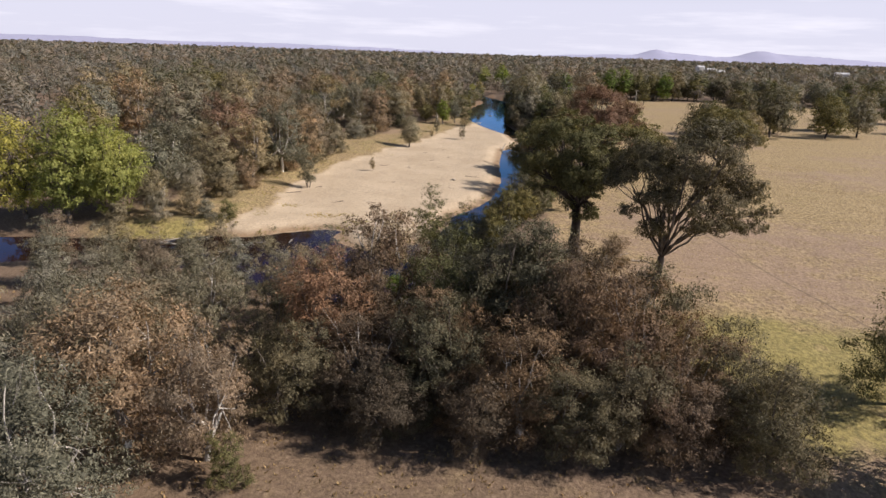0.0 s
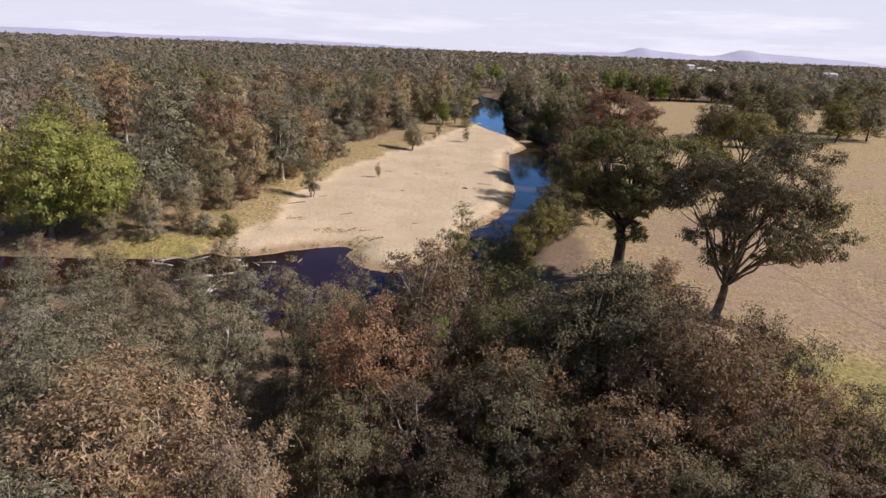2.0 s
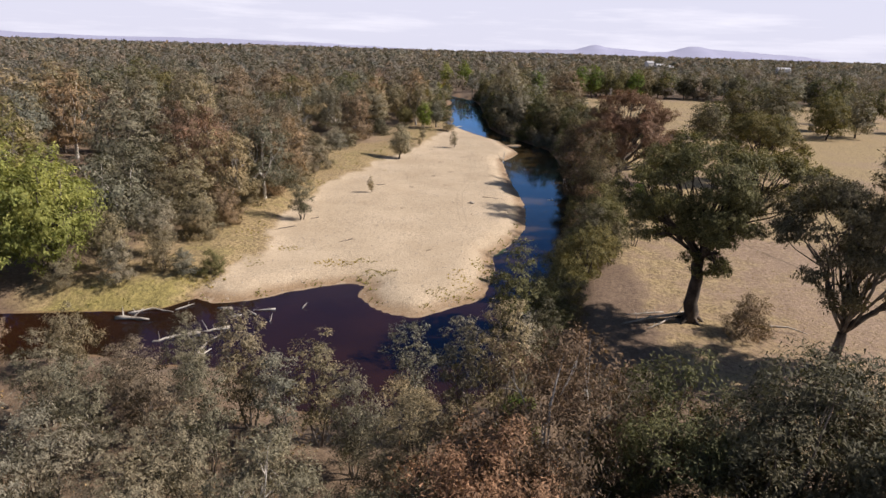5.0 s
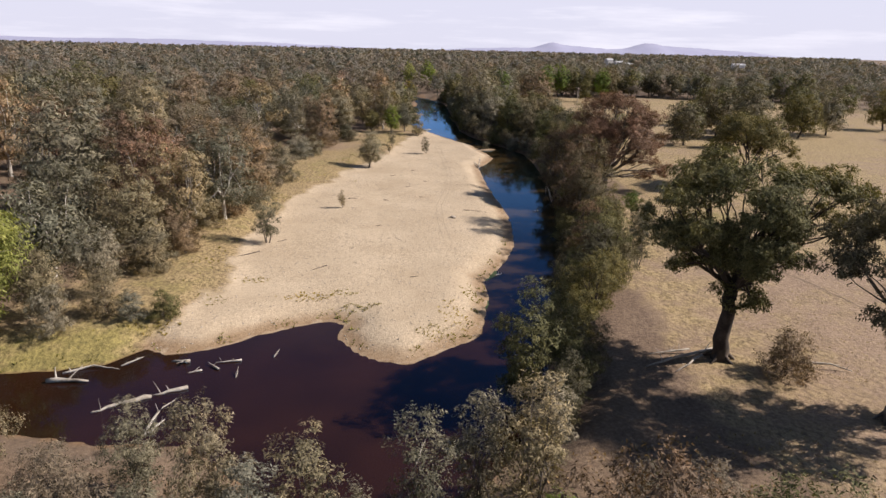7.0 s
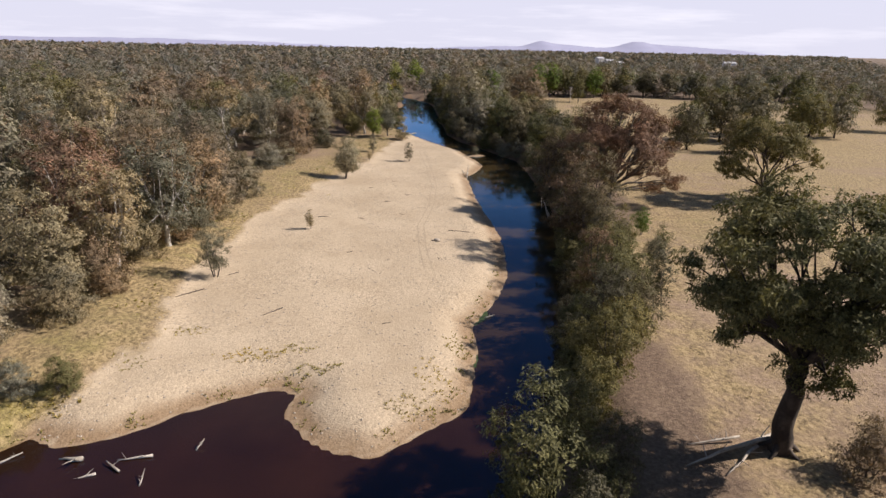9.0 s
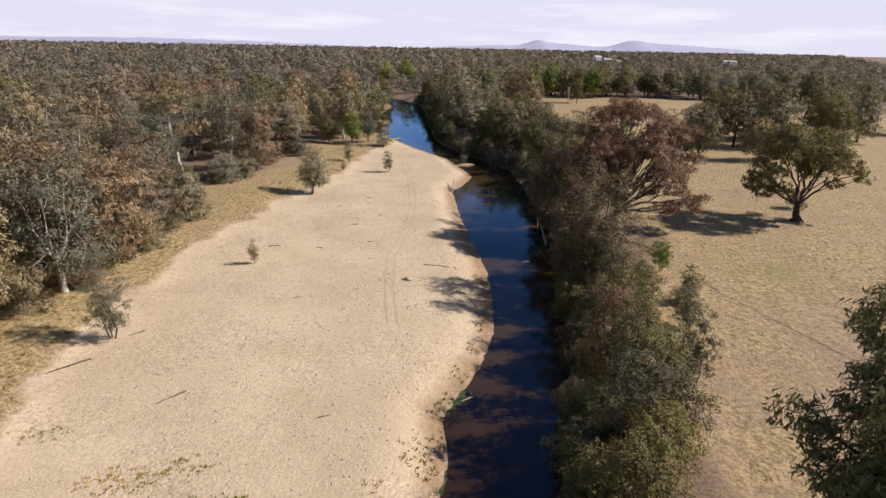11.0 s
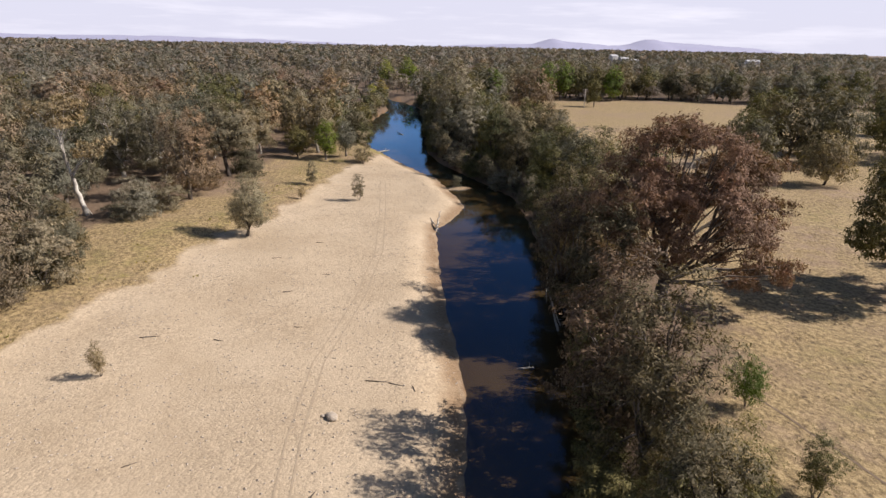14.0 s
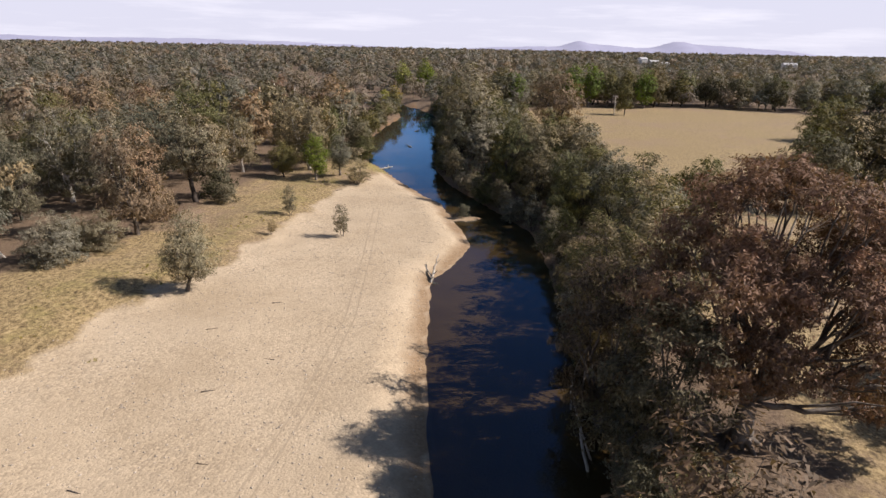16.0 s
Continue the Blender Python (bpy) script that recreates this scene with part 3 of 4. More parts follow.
# foreground wood on the near bank
for x, y, h, r, shape, leaf, bark in [
        (-18.1, 28.7, 11.5, 5.6, "gum", "brown", "white_bark"), (-18.8, 21.6, 10.5, 4.6, "gum", "olive", "white_bark"), (-12.8, 27.5, 9.6, 3.6, "gum", "brown", "white_bark"),
        (-24.6, 34.7, 9.0, 4.4, "gum", "olive", "bark"), (-21.0, 36.6, 9.0, 3.8, "upright", "olive", "bark"), (-26.1, 27.1, 9.5, 4.4, "gum", "grey", "bark"),
        (-7.1, 38.2, 11.6, 4.4, "gum", "red", "bark"), (-3.0, 40.9, 14.0, 5.0, "gum", "bronze", "white_bark"), (-3.4, 33.9, 9.0, 3.8, "gum", "bronze", "white_bark"),
        (5.9, 39.0, 14.0, 5.2, "gum", "umber", "bark"), (2.0, 40.7, 11.8, 4.4, "gum", "green", "bark"), (10.4, 35.1, 13.2, 4.8, "gum", "bronze", "bark"),
        (14.6, 34.2, 12.8, 4.8, "gum", "bronze", "white_bark"), (7.2, 30.9, 9.0, 3.9, "gum", "bronze", "white_bark"), (1.5, 33.5, 9.8, 4.0, "gum", "umber", "bark"),
        (18.1, 31.8, 10.0, 4.0, "gum", "bronze", "white_bark"), (20.9, 32.0, 8.6, 3.4, "gum", "umber", "bark"), (13.2, 29.5, 8.0, 3.4, "gum", "umber", "bark"),
        (36.6, 36.6, 11.5, 4.6, "gum", "green", "dark_bark"), (33.4, 26.4, 12.0, 4.8, "gum", "green", "dark_bark"), 
        (-8.9, 31.9, 8.6, 3.2, "gum", "umber", "bark"), (-10.4, 44.4, 10.0, 3.4, "gum", "olive", "bark"), (-17.6, 41.2, 9.4, 3.3, "gum", "olive", "white_bark"),
        (-11.4, 37.0, 9.2, 3.2, "gum", "umber", "bark")]:
    tree(x, y, h, r, shape, leaf, bark, "close", SOUTH, "trees of the near wood")
for x, y, h, r, leaf in [(-5.5, 31.5, 5.0, 2.4, "bronze"), (-1.0, 31.2, 5.4, 2.6, "umber"), (3.2, 31.0, 5.6, 2.6, "bronze"), (9.8, 30.6, 5.6, 2.8, "bronze"), (15.8, 30.8, 5.8, 2.8, "umber"),
                         (20.2, 29.6, 5.4, 2.6, "bronze"), (4.6, 34.2, 8.4, 3.4, "bronze"), (-0.2, 36.0, 9.6, 3.6, "bronze"), (12.4, 33.0, 9.4, 3.6, "red"), (24.0, 31.8, 5.2, 2.4, "umber")]:
    tree(x, y, h, r, "bush" if h < 6 else "gum", leaf, "bark", "close", SOUTH, "trees of the near wood")
for x, y, h, r, leaf in [(4.0, 29.4, 6.6, 3.0, "bronze"), (10.2, 28.8, 7.0, 3.2, "umber"), (16.2, 28.4, 7.6, 3.4, "bronze"), (22.4, 27.6, 8.2, 3.4, "umber"), (-2.2, 30.0, 6.0, 2.8, "bronze")]:
    tree(x, y, h, r, "gum", leaf, "bark", "close", SOUTH, "trees of the near wood")
for x, y, h, r, leaf in [(9.6, 39.6, 13.6, 5.0, "umber"), (13.6, 38.2, 13.0, 4.6, "bronze"),
                         (17.6, 36.4, 12.0, 4.2, "umber"), (6.0, 43.0, 10.0, 3.8, "bronze"), (1.4, 44.0, 9.0, 3.4, "umber"), (-6.6, 42.6, 9.0, 3.4, "bronze")]:
    tree(x, y, h, r, "gum", leaf, "bark", "close" if y < 40 else "near", SOUTH, "trees of the near wood")
# slender young gums between the wood and the pool
for x, y, h, r, leaf in [
        (-20.5, 54.3, 10.0, 2.7, "olive"), (-15.7, 52.8, 9.6, 2.3, "olive"), (-18.0, 51.4, 8.6, 2.2, "grey"), (-9.4, 52.9, 10.0, 2.4, "olive"), (-6.2, 55.2, 10.8, 2.6, "olive"),
        (-3.5, 53.7, 11.4, 2.7, "olive"), (-1.3, 57.5, 8.8, 2.2, "grey"), (-21.9, 49.5, 8.4, 2.4, "olive"), (-26.5, 52.8, 8.2, 2.5, "brown"), (-29.2, 51.0, 8.4, 2.6, "olive"),
        (-29.2, 45.6, 8.0, 2.8, "grey"), (-23.8, 42.6, 8.0, 2.7, "olive"), (-21.9, 45.5, 8.0, 2.4, "olive"), (-33.7, 55.0, 7.6, 2.5, "olive"), (-30.5, 42.5, 8.2, 2.9, "grey"),
        (-25.3, 58.3, 7.0, 2.3, "olive"), (-28.8, 56.4, 6.6, 2.2, "brown"), (-34.6, 48.5, 8.0, 2.6, "grey"), (-37.7, 43.4, 8.4, 2.8, "olive"), (-39.4, 54.8, 8.0, 2.6, "olive"),
        (-35.1, 37.2, 8.6, 2.9, "olive"), (-30.8, 35.4, 8.6, 2.8, "grey"), (-35.2, 61.3, 6.2, 2.2, "olive"), (-41.5, 61.0, 7.2, 2.5, "brown"), (-44.7, 49.8, 8.5, 3.0, "olive"),
        (1.0, 48.4, 8.2, 2.6, "brown"), (4.5, 49.8, 7.0, 2.4, "brown"), (-13.3, 48.9, 8.0, 2.2, "olive")]:
    tree(x, y, h, r, "upright", leaf, "bark", "near", "beside the brown pool", "young gums by the pool")
tree(-2.7, 51.4, 4.2, 1.6, "bush", "bright", "bark", "near", "beside the brown pool")
tree(-10.6, 25.3, 4.0, 1.5, "bush", "green", "bark", "near", "under the near wood")
# along the right bank beside the pool
for x, y, h, r, shape, leaf in [
        (0.1, 67.6, 12.6, 3.7, "upright", "green"), (4.3, 72.9, 9.0, 2.6, "upright", "green"), (1.8, 62.8, 7.0, 2.2, "upright", "umber"), (3.2, 65.7, 7.4, 2.2, "upright", "green"),
        (5.5, 68.3, 7.0, 2.2, "upright", "umber"), (9.6, 82.2, 7.4, 3.0, "bush", "green"), (12.6, 88.8, 6.4, 2.8, "bush", "green"), (13.4, 83.4, 7.0, 2.8, "upright", "green"),
        (15.7, 85.5, 7.0, 2.6, "upright", "umber"), (17.5, 90.8, 7.2, 2.8, "upright", "green"), (17.1, 99.1, 5.6, 2.4, "bush", "green"), (22.1, 101.5, 8.2, 2.4, "upright", "green"),
        (22.1, 93.7, 7.8, 2.2, "upright", "umber"), (20.1, 105.7, 7.0, 2.6, "upright", "green"), (23.4, 106.6, 8.0, 2.6, "upright", "green"), (22.9, 111.1, 9.4, 2.6, "upright", "umber"),
        (23.3, 116.7, 9.6, 3.2, "gum", "bronze"), (30.6, 108.6, 4.6, 1.5, "upright", "green"), (27.4, 103.6, 4.8, 1.7, "upright", "olive"), (25.2, 122.7, 10.0, 3.0, "gum", "umber"),
        (32.7, 117.8, 4.6, 1.7, "upright", "bright"), (8.0, 76.4, 6.6, 2.4, "bush", "green"), (24.3, 106.1, 5.6, 1.5, "upright", "green")]:
    tree(x, y, h, r, shape, leaf, "dark_bark" if shape == "bush" else "bark", "near", BANK, "trees along the river bank")
for x, y, h, r, leaf in [(22.6, 112.6, 14.6, 4.4, "umber"), (22.8, 117.8, 15.0, 4.6, "bronze"), (27.6, 133.4, 15.0, 4.6, "umber"), (23.2, 121.6, 12.6, 3.2, "green"), (27.4, 139.5, 15.0, 4.2, "bronze"), (29.4, 145.0, 15.0, 4.0, "umber"),
                         (31.4, 151.5, 13.0, 3.6, "green")]:
    tree(x, y, h, r, "gum", leaf, "bark", "near", BANK, "trees along the river bank")
for i in range(6):
    tree(float(np.interp(80 + i * 5.2, [72, 101, 114, 129, 140], [5, 15.5, 20.5, 25.2, 28.5])) + 2.6 + 0.7 * (i % 3), 80 + i * 5.2, 8.4 + 0.9 * (i % 4), 2.7 + 0.2 * (i % 3), "gum",
         ("green", "umber", "green", "bronze")[i % 4], "dark_bark", "near", BANK, "trees along the river bank")
# the big gums, each with its own lean and lobes
def old_gum(base, fork, girth, lobes, count, leaf_size, leaf, bark, label, seed, fan=0.5):
    """An old gum: a heavy trunk, a main limb to every lobe of the crown, boughs and twigs to its clumps. Lobe: centre, radii, clumps."""
    r, rng = random.Random(seed), np.random.default_rng(seed)
    foot = Vector((base[0], base[1], height(*base)))
    top = Vector(fork) - foot
    verts, faces, centres, sizes = [], [], [], []
    trunk_path = limb(verts, faces, Vector((0, 0, -0.3)), top, girth * 1.25, girth * 0.8, r, 7, 10, 0.06)
    for k in range(5):  # root flare
        a = math.tau * k / 5 + r.uniform(-0.3, 0.3)
        limb(verts, faces, Vector((0, 0, 0.9)), Vector((math.cos(a) * girth * 2.4, math.sin(a) * girth * 2.4, -0.15)), girth * 0.6, girth * 0.15, r, 3, 6, 0.1)
    for cx, cy, cz, rx, ry, rz, n in lobes:
        heart = Vector((cx, cy, cz)) - foot
        start = trunk_path[-1] if heart.z > top.z else trunk_path[-3]
        own, tries = [], 0
        while len(own) < n and tries < 900:
            tries += 1
            v = Vector((r.gauss(0, 1), r.gauss(0, 1), r.gauss(0.15, 1))).normalized() * r.uniform(0.66, 1.0)
            p = heart + Vector((v.x * rx, v.y * ry, v.z * rz))
            if all((p - q).length > 0.30 * (rx + ry + rz) / 3 * (24 / n) ** 0.33 for q in own):
                own.append(p)
        size = 0.36 * (rx + ry + rz) / 3 * (18 / n) ** 0.33
        mains = 2 if n < 14 else 4
        own.sort(key=lambda q: math.atan2(q.y - heart.y, q.x - heart.x))
        for m_ in range(mains):
            mine = own[len(own) * m_ // mains: len(own) * (m_ + 1) // mains]
            if not mine:
                continue
            mean = sum(mine, Vector()) / len(mine)
            node = start.lerp(mean, 0.72)
            path = limb(verts, faces, start, node, girth * fan * r.uniform(0.8, 1.1), girth * 0.2, r, 7, 7, 0.17)
            for p in mine:
                bough = limb(verts, faces, path[r.randrange(3, 8)], p, girth * 0.17, girth * 0.05, r, 5, 5, 0.16)
                for _ in range(4):
                    d = Vector((r.gauss(0, 1), r.gauss(0, 1), r.gauss(0, 0.7))).normalized() * size
                    limb(verts, faces, bough[-2], p + d, girth * 0.045, girth * 0.015, r, 2, 3, 0.2)
                centres.append(tuple(p))
                sizes.append(size * r.uniform(0.75, 1.3))
    mid = np.mean(np.array(centres), 0) - np.array([0, 0, 2.5])
    ob = new("gum_tree")
    ob.location = foot
    child("trunk", mesh_of("trunk", verts, faces, MAT[bark], True), ob)
    child("crown", triangles("crown", foliage(centres, sizes, count, leaf_size, rng, 0.6, 26, 0.72, 0.9, tuple(mid)), MAT[leaf]), ob)
    SPOTS.append((base[0], base[1], 7.0))
    return tagged(ob, label, "tree")


old_gum((18.5, 70.3), (18.2, 69.8, 8.0), 0.60, [(17.4, 69.5, 15.4, 5.0, 5.4, 3.8, 30), (12.4, 69.2, 14.6, 3.2, 3.4, 2.2, 12), (24.4, 69.8, 14.8, 4.0, 4.4, 3.2, 18), (18.9, 69.4, 9.2, 2.3, 2.4, 3.2, 14), (18.4, 66.4, 12.4, 3.2, 2.6, 2.6, 12), (14.4, 70.4, 11.6, 2.8, 2.8, 2.4, 10)],
        74000, 0.235, "green", "dark_bark", "old dark green gum with leaning heavy trunk in the dry paddock", 5, 0.36)
old_gum((25.4, 59.8), (25.8, 59.7, 5.0), 0.44, [(28.0, 59.0, 16.6, 5.2, 5.4, 3.6, 26), (33.4, 58.5, 11.0, 2.9, 3.2, 3.0, 12), (22.6, 60.0, 14.2, 3.4, 4.2, 3.0, 15), (28.8, 56.0, 10.6, 2.8, 2.6, 2.6, 10), (23.8, 58.4, 10.8, 2.8, 2.8, 2.6, 10), (30.0, 60.4, 12.4, 4.0, 4.0, 2.8, 13)],
        70000, 0.225, "umber", "bark", "olive gum with fanned pale limbs in the dry paddock", 6, 0.36)
old_gum((34.6, 134.4), (35.0, 134.8, 4.2), 0.66, [(36.2, 136.0, 15.4, 6.2, 6.4, 3.6, 34), (42.2, 136.0, 11.6, 4.2, 5.4, 4.2, 20), (30.4, 135.2, 12.8, 3.8, 4.6, 3.8, 17), (37.4, 130.4, 10.2, 4.4, 3.2, 3.4, 16), (43.4, 133.0, 5.6, 3.0, 2.8, 2.2, 9), (31.4, 131.6, 8.4, 2.6, 2.6, 2.6, 9)],
        80000, 0.245, "red", "bark", "russet-tinged old gum with pale forked limbs on the river bank", 7, 0.36)
old_gum((65.1, 135.9), (64.8, 136.0, 3.6), 0.52, [(64.2, 136.0, 12.2, 6.6, 6.6, 3.4, 28), (58.2, 135.2, 8.4, 3.2, 3.8, 2.8, 12), (70.6, 136.2, 9.0, 3.6, 4.2, 3.0, 13)],
        30000, 0.33, "green", "dark_bark", "dark green spreading gum in the dry paddock", 8, 0.36)
old_gum((-31.5, 174.8), (-32.4, 174.4, 6.5), 0.34, [(-33.2, 174.0, 15.2, 3.6, 3.6, 2.8, 9), (-29.6, 174.6, 11.0, 2.0, 2.0, 2.0, 4)],
        3600, 0.42, "olive", "white_bark", "half-bare leaning gum with bleached white limbs", 9, 0.5)
tree(22.3, 67.0, 4.6, 2.6, "bush", "brown", "dark_bark", "near", PAD)
tree(65.5, 282.7, 20.5, 8.6, "gum", "brown", "bark", "mid", PAD, seed=1)
tree(108.8, 335.2, 12.0, 4.2, "gum", "green", "bark", "mid", PAD)
tree(35.7, 248.3, 22.0, 9.0, "gum", "grey", "white_bark", "mid", BANK, seed=2)
for x, y, h, r, leaf in [(83.2, 191.9, 13, 6.8, "umber"), (90.8, 203.8, 12, 6, "green"), (70.8, 143.0, 3.5, 2, "olive"), (102.0, 206.0, 16, 8, "umber"), (111.4, 204.5, 17, 8.4, "umber"), (119.5, 217.1, 18, 9, "olive"), (130.9, 205.7, 15, 7, "green"),
                         (145.0, 210.8, 15, 7.5, "olive"), (147.3, 229.0, 16, 8, "green"), (179.2, 224.0, 15, 7.5, "green"), (114.4, 234.7, 15, 7, "green"), (143.8, 267.2, 14, 7, "green"),
                         (169.5, 247.1, 15, 7, "olive"), (193.7, 263.2, 15, 8, "green"), (94.1, 185.1, 11, 5.5, "olive"), (58.8, 186.0, 10, 5, "green"), (197.8, 200.6, 16, 8, "olive"), (210.3, 231.0, 16, 8, "green"),
                         (172.7, 196.6, 14, 7, "green"), (158.4, 176.1, 13, 6, "olive")]:
    tree(x, y, h, r, "gum", leaf, "dark_bark", "mid", PAD, "paddock gums")
tree(25.6, 196.4, 2.4, 1.2, "bush", "olive", "bark", "near", "on a gravel islet")
# left edge of the gravel bar
tree(-8.3, 165.8, 9.2, 3.4, "poplar", "grey", "bark", "near", EDGE)
tree(-24.4, 110.8, 9.2, 2.6, "upright", "olive", "bark", "close", EDGE)
tree(-14.1, 129.5, 3.4, 0.9, "upright", "olive", "bark", "near", "alone on the pale gravel")
tree(7.1, 184.8, 5.0, 1.6, "upright", "olive", "bark", "near", EDGE)
tree(-1.0, 193.8, 5.2, 1.6, "upright", "olive", "bark", "near", EDGE)
tree(-2.4, 184.7, 2.6, 0.9, "upright", "olive", "bark", "near", EDGE)
tree(0.8, 219.1, 10.0, 3.3, "poplar", "bright", "bark", "near", EDGE)
for x, y, h, r, shape, leaf, bark in [
        (8.5, 216.9, 8.0, 2.8, "bush", "grey", "bark"), (5.1, 222.6, 9.0, 3.0, "poplar", "grey", "bark"), (-5.3, 220.9, 8.0, 3.2, "poplar", "green", "bark"),
        (-24.9, 173.7, 6.4, 4.0, "bush", "grey", "bark"), (-21.3, 177.7, 5.0, 3.0, "bush", "grey", "bark"), (-19.7, 184.9, 15.2, 5.5, "gum", "brown", "bark"),
        (-16.6, 202.0, 15.2, 6.7, "spreading", "grey", "dark_bark"), (-11.9, 201.3, 3.6, 2.4, "bush", "olive", "bark"), (-36.8, 168.6, 14.0, 5.4, "gum", "olive", "bark"),
        (-30.1, 162.6, 6.0, 3.2, "bush", "grey", "bark"), (-27.0, 156.4, 5.6, 3.0, "bush", "olive", "bark"), (-25.9, 148.2, 8.0, 4.4, "bush", "grey", "bark"),
        (-29.1, 142.2, 12.9, 5.5, "gum", "brown", "bark"), (-32.2, 152.4, 15.2, 6.0, "gum", "brown", "bark"), (-30.1, 130.9, 14.0, 5.5, "gum", "brown", "bark"),
        (-31.7, 120.3, 14.6, 5.8, "gum", "olive", "white_bark"), (-40.7, 118.0, 15.9, 6.2, "gum", "red", "white_bark"), (-35.3, 111.7, 13.5, 5.5, "gum", "olive", "white_bark"),
        (-47.0, 107.0, 14.0, 6.0, "gum", "olive", "bark"), (-39.6, 104.7, 12.3, 5.3, "gum", "olive", "bark"), (-34.9, 125.0, 15.9, 5.8, "gum", "brown", "bark"),
        (-36.4, 134.2, 15.7, 6.0, "gum", "brown", "bark"), (-46.0, 128.4, 16.1, 6.2, "gum", "red", "bark"), (-39.1, 91.5, 9.2, 3.4, "upright", "grey", "bark"),
        (-42.7, 87.0, 8.0, 3.2, "upright", "olive", "bark"), (-37.0, 86.3, 5.4, 2.4, "bush", "olive", "bark"), (-34.2, 85.2, 3.8, 1.6, "bush", "grey", "bark"),
        (-31.5, 85.7, 3.2, 1.7, "bush", "green", "bark"), (-40.6, 82.9, 5.0, 2.4, "bush", "grey", "bark"), (-36.2, 98.1, 4.6, 2.6, "bush", "olive", "bark"),
        (-46.1, 82.2, 4.0, 2.0, "bush", "olive", "bark"), (-33.8, 104.8, 3.6, 2.0, "bush", "brown", "bark")]:
    tree(x, y, h, r, shape, leaf, bark, "near", "beside the gravel bar", "trees beside the gravel bar")
for i, (x, y) in enumerate([(-33.4, 116.0), (-31.4, 122.6), (-30.0, 129.6), (-28.6, 136.4), (-27.6, 143.0), (-27.0, 150.0), (-36.6, 100.4), (-35.8, 107.6), (-28.0, 158.6), (-24.4, 178.0), (-19.4, 192.0), (-14.0, 206.0)]):
    tree(x, y, 5.2 + 1.1 * (i % 3), 3.0 + 0.3 * (i % 4), "bush", ("olive", "brown", "umber")[i % 3], "bark", "near" if y < 145 else "mid", "beside the gravel bar", "trees beside the gravel bar")
# yellow-green trees over the pool
for x, y, h, r in [(-47.5, 83.0, 16.5, 5.8), (-53.0, 81.5, 17.4, 6.2), (-59.5, 82.0, 16.0, 6.0), (-49.0, 88.0, 14.0, 5.0)]:
    tree(x, y, h, r, "poplar", "yellow", "bark", "near", "beside the pool", "yellow-green trees by the pool")

# ---- woods ----
wood = random.Random(11)
LEFT_EDGE = [(-303.2, 90.1), (-49.2, 91.8), (-41.7, 96.6), (-38.5, 106.8), (-35.4, 115.9), (-34.3, 132.1), (-32.2, 147.4), (-35.4, 164.7), (-28.1, 176.9), (-23.9, 184.8), (-21.8, 205.1), (-10.4, 223.2),
             (6.9, 223.5), (5.9, 251.0), (4.8, 285.7), (10.7, 319.9), (19.6, 351.7), (-20.0, 398.0), (-300.0, 398.0)]
BELT = [(28.8, 138.5), (32.7, 152.9), (35.7, 169.5), (37.7, 188.1), (33.8, 206.2), (29.3, 224.2), (28.8, 238.4), (34.7, 296.0), (39.5, 332.2), (39.3, 359.6), (52.0, 359.2), (53.0, 331.5), (49.5, 306.5), (49.0, 245.6), (52.2, 220.2), (48.3, 189.6), (43.4, 155.5), (40.5, 141.0)]
CLEARINGS = [(-44.0, 563.0, 34), (-83.0, 422.0, 20), (-61.0, 498.0, 20), (-65.3, 120.7, 9), (-58.9, 116.5, 7), (150.0, 658.0, 40), (-210.0, 438.0, 18)]


def inside(poly, x, y, margin=0.0):
    return float(signed(poly, np.array([x]), np.array([y]))[0]) < margin


def clear(x, y, gap):
    if any((x - cx) ** 2 + (y - cy) ** 2 < cr * cr for cx, cy, cr in CLEARINGS):
        return False
    return all((x - sx) ** 2 + (y - sy) ** 2 > gap * gap for sx, sy, _ in SPOTS)


def tint():
    return wood.choices(["olive", "brown", "green", "grey", "red", "bright"], [42, 26, 10, 18, 3, 1])[0]


# left wood, tree by tree
made = 0
spots = [(wood.uniform(-150, 30), wood.uniform(86, 300)) for _ in range(9000)]
within = signed(LEFT_EDGE, [p[0] for p in spots], [p[1] for p in spots]) < -0.5
for (x, y), ok in zip(spots, within):
    if made >= 150 or x < -60 - (y - 86) * 0.42:
        continue
    if ok and clear(x, y, 8.6):
        h = wood.uniform(10.0, 19.0)
        tree(x, y, h, h * wood.uniform(0.32, 0.43), "sparse" if wood.random() < 0.05 else "gum", tint(), wood.choice(["bark", "white_bark"]),
             "near" if 118 < y < 212 and x > -40 - (y - 118) * 0.12 else "mid" if y < 250 and x > -90 else "far", "in the river wood", "trees of the left wood")
        made += 1
# the dark belt on the right bank: low shrubs at the water, taller trees behind
BANK_LINE = ([72, 101, 114, 129, 140, 158, 171, 187, 203, 221, 235, 294, 330, 358], [5, 15.5, 20.5, 25.2, 28.5, 31.2, 33.5, 35.5, 31.5, 27.2, 26.2, 32.5, 37, 36.5])
for i in range(96):
    y = 76 + i * 2.9 + wood.uniform(-1, 1)
    x = float(np.interp(y, *BANK_LINE)) + wood.uniform(-0.4, 1.8)
    tree(x, y, wood.uniform(4.0, 7.4) * (0.8 if y < 122 else 1), wood.uniform(1.8, 2.9), wood.choice(["bush", "bush", "upright"]), wood.choice(["green", "umber", "green"] if y < 128 else ["green", "green", "olive", "umber", "grey"]), "dark_bark",
         "near" if y < 115 else "mid" if y < 210 else "far", BANK, "bank shrubs")
made = 0
for _ in range(1500):
    x, y = wood.uniform(26, 66), wood.uniform(130, 358)
    if made < 120 and inside(BELT, x, y, -0.5) and clear(x, y, 2.9):
        h = wood.uniform(8.5, 14.5)
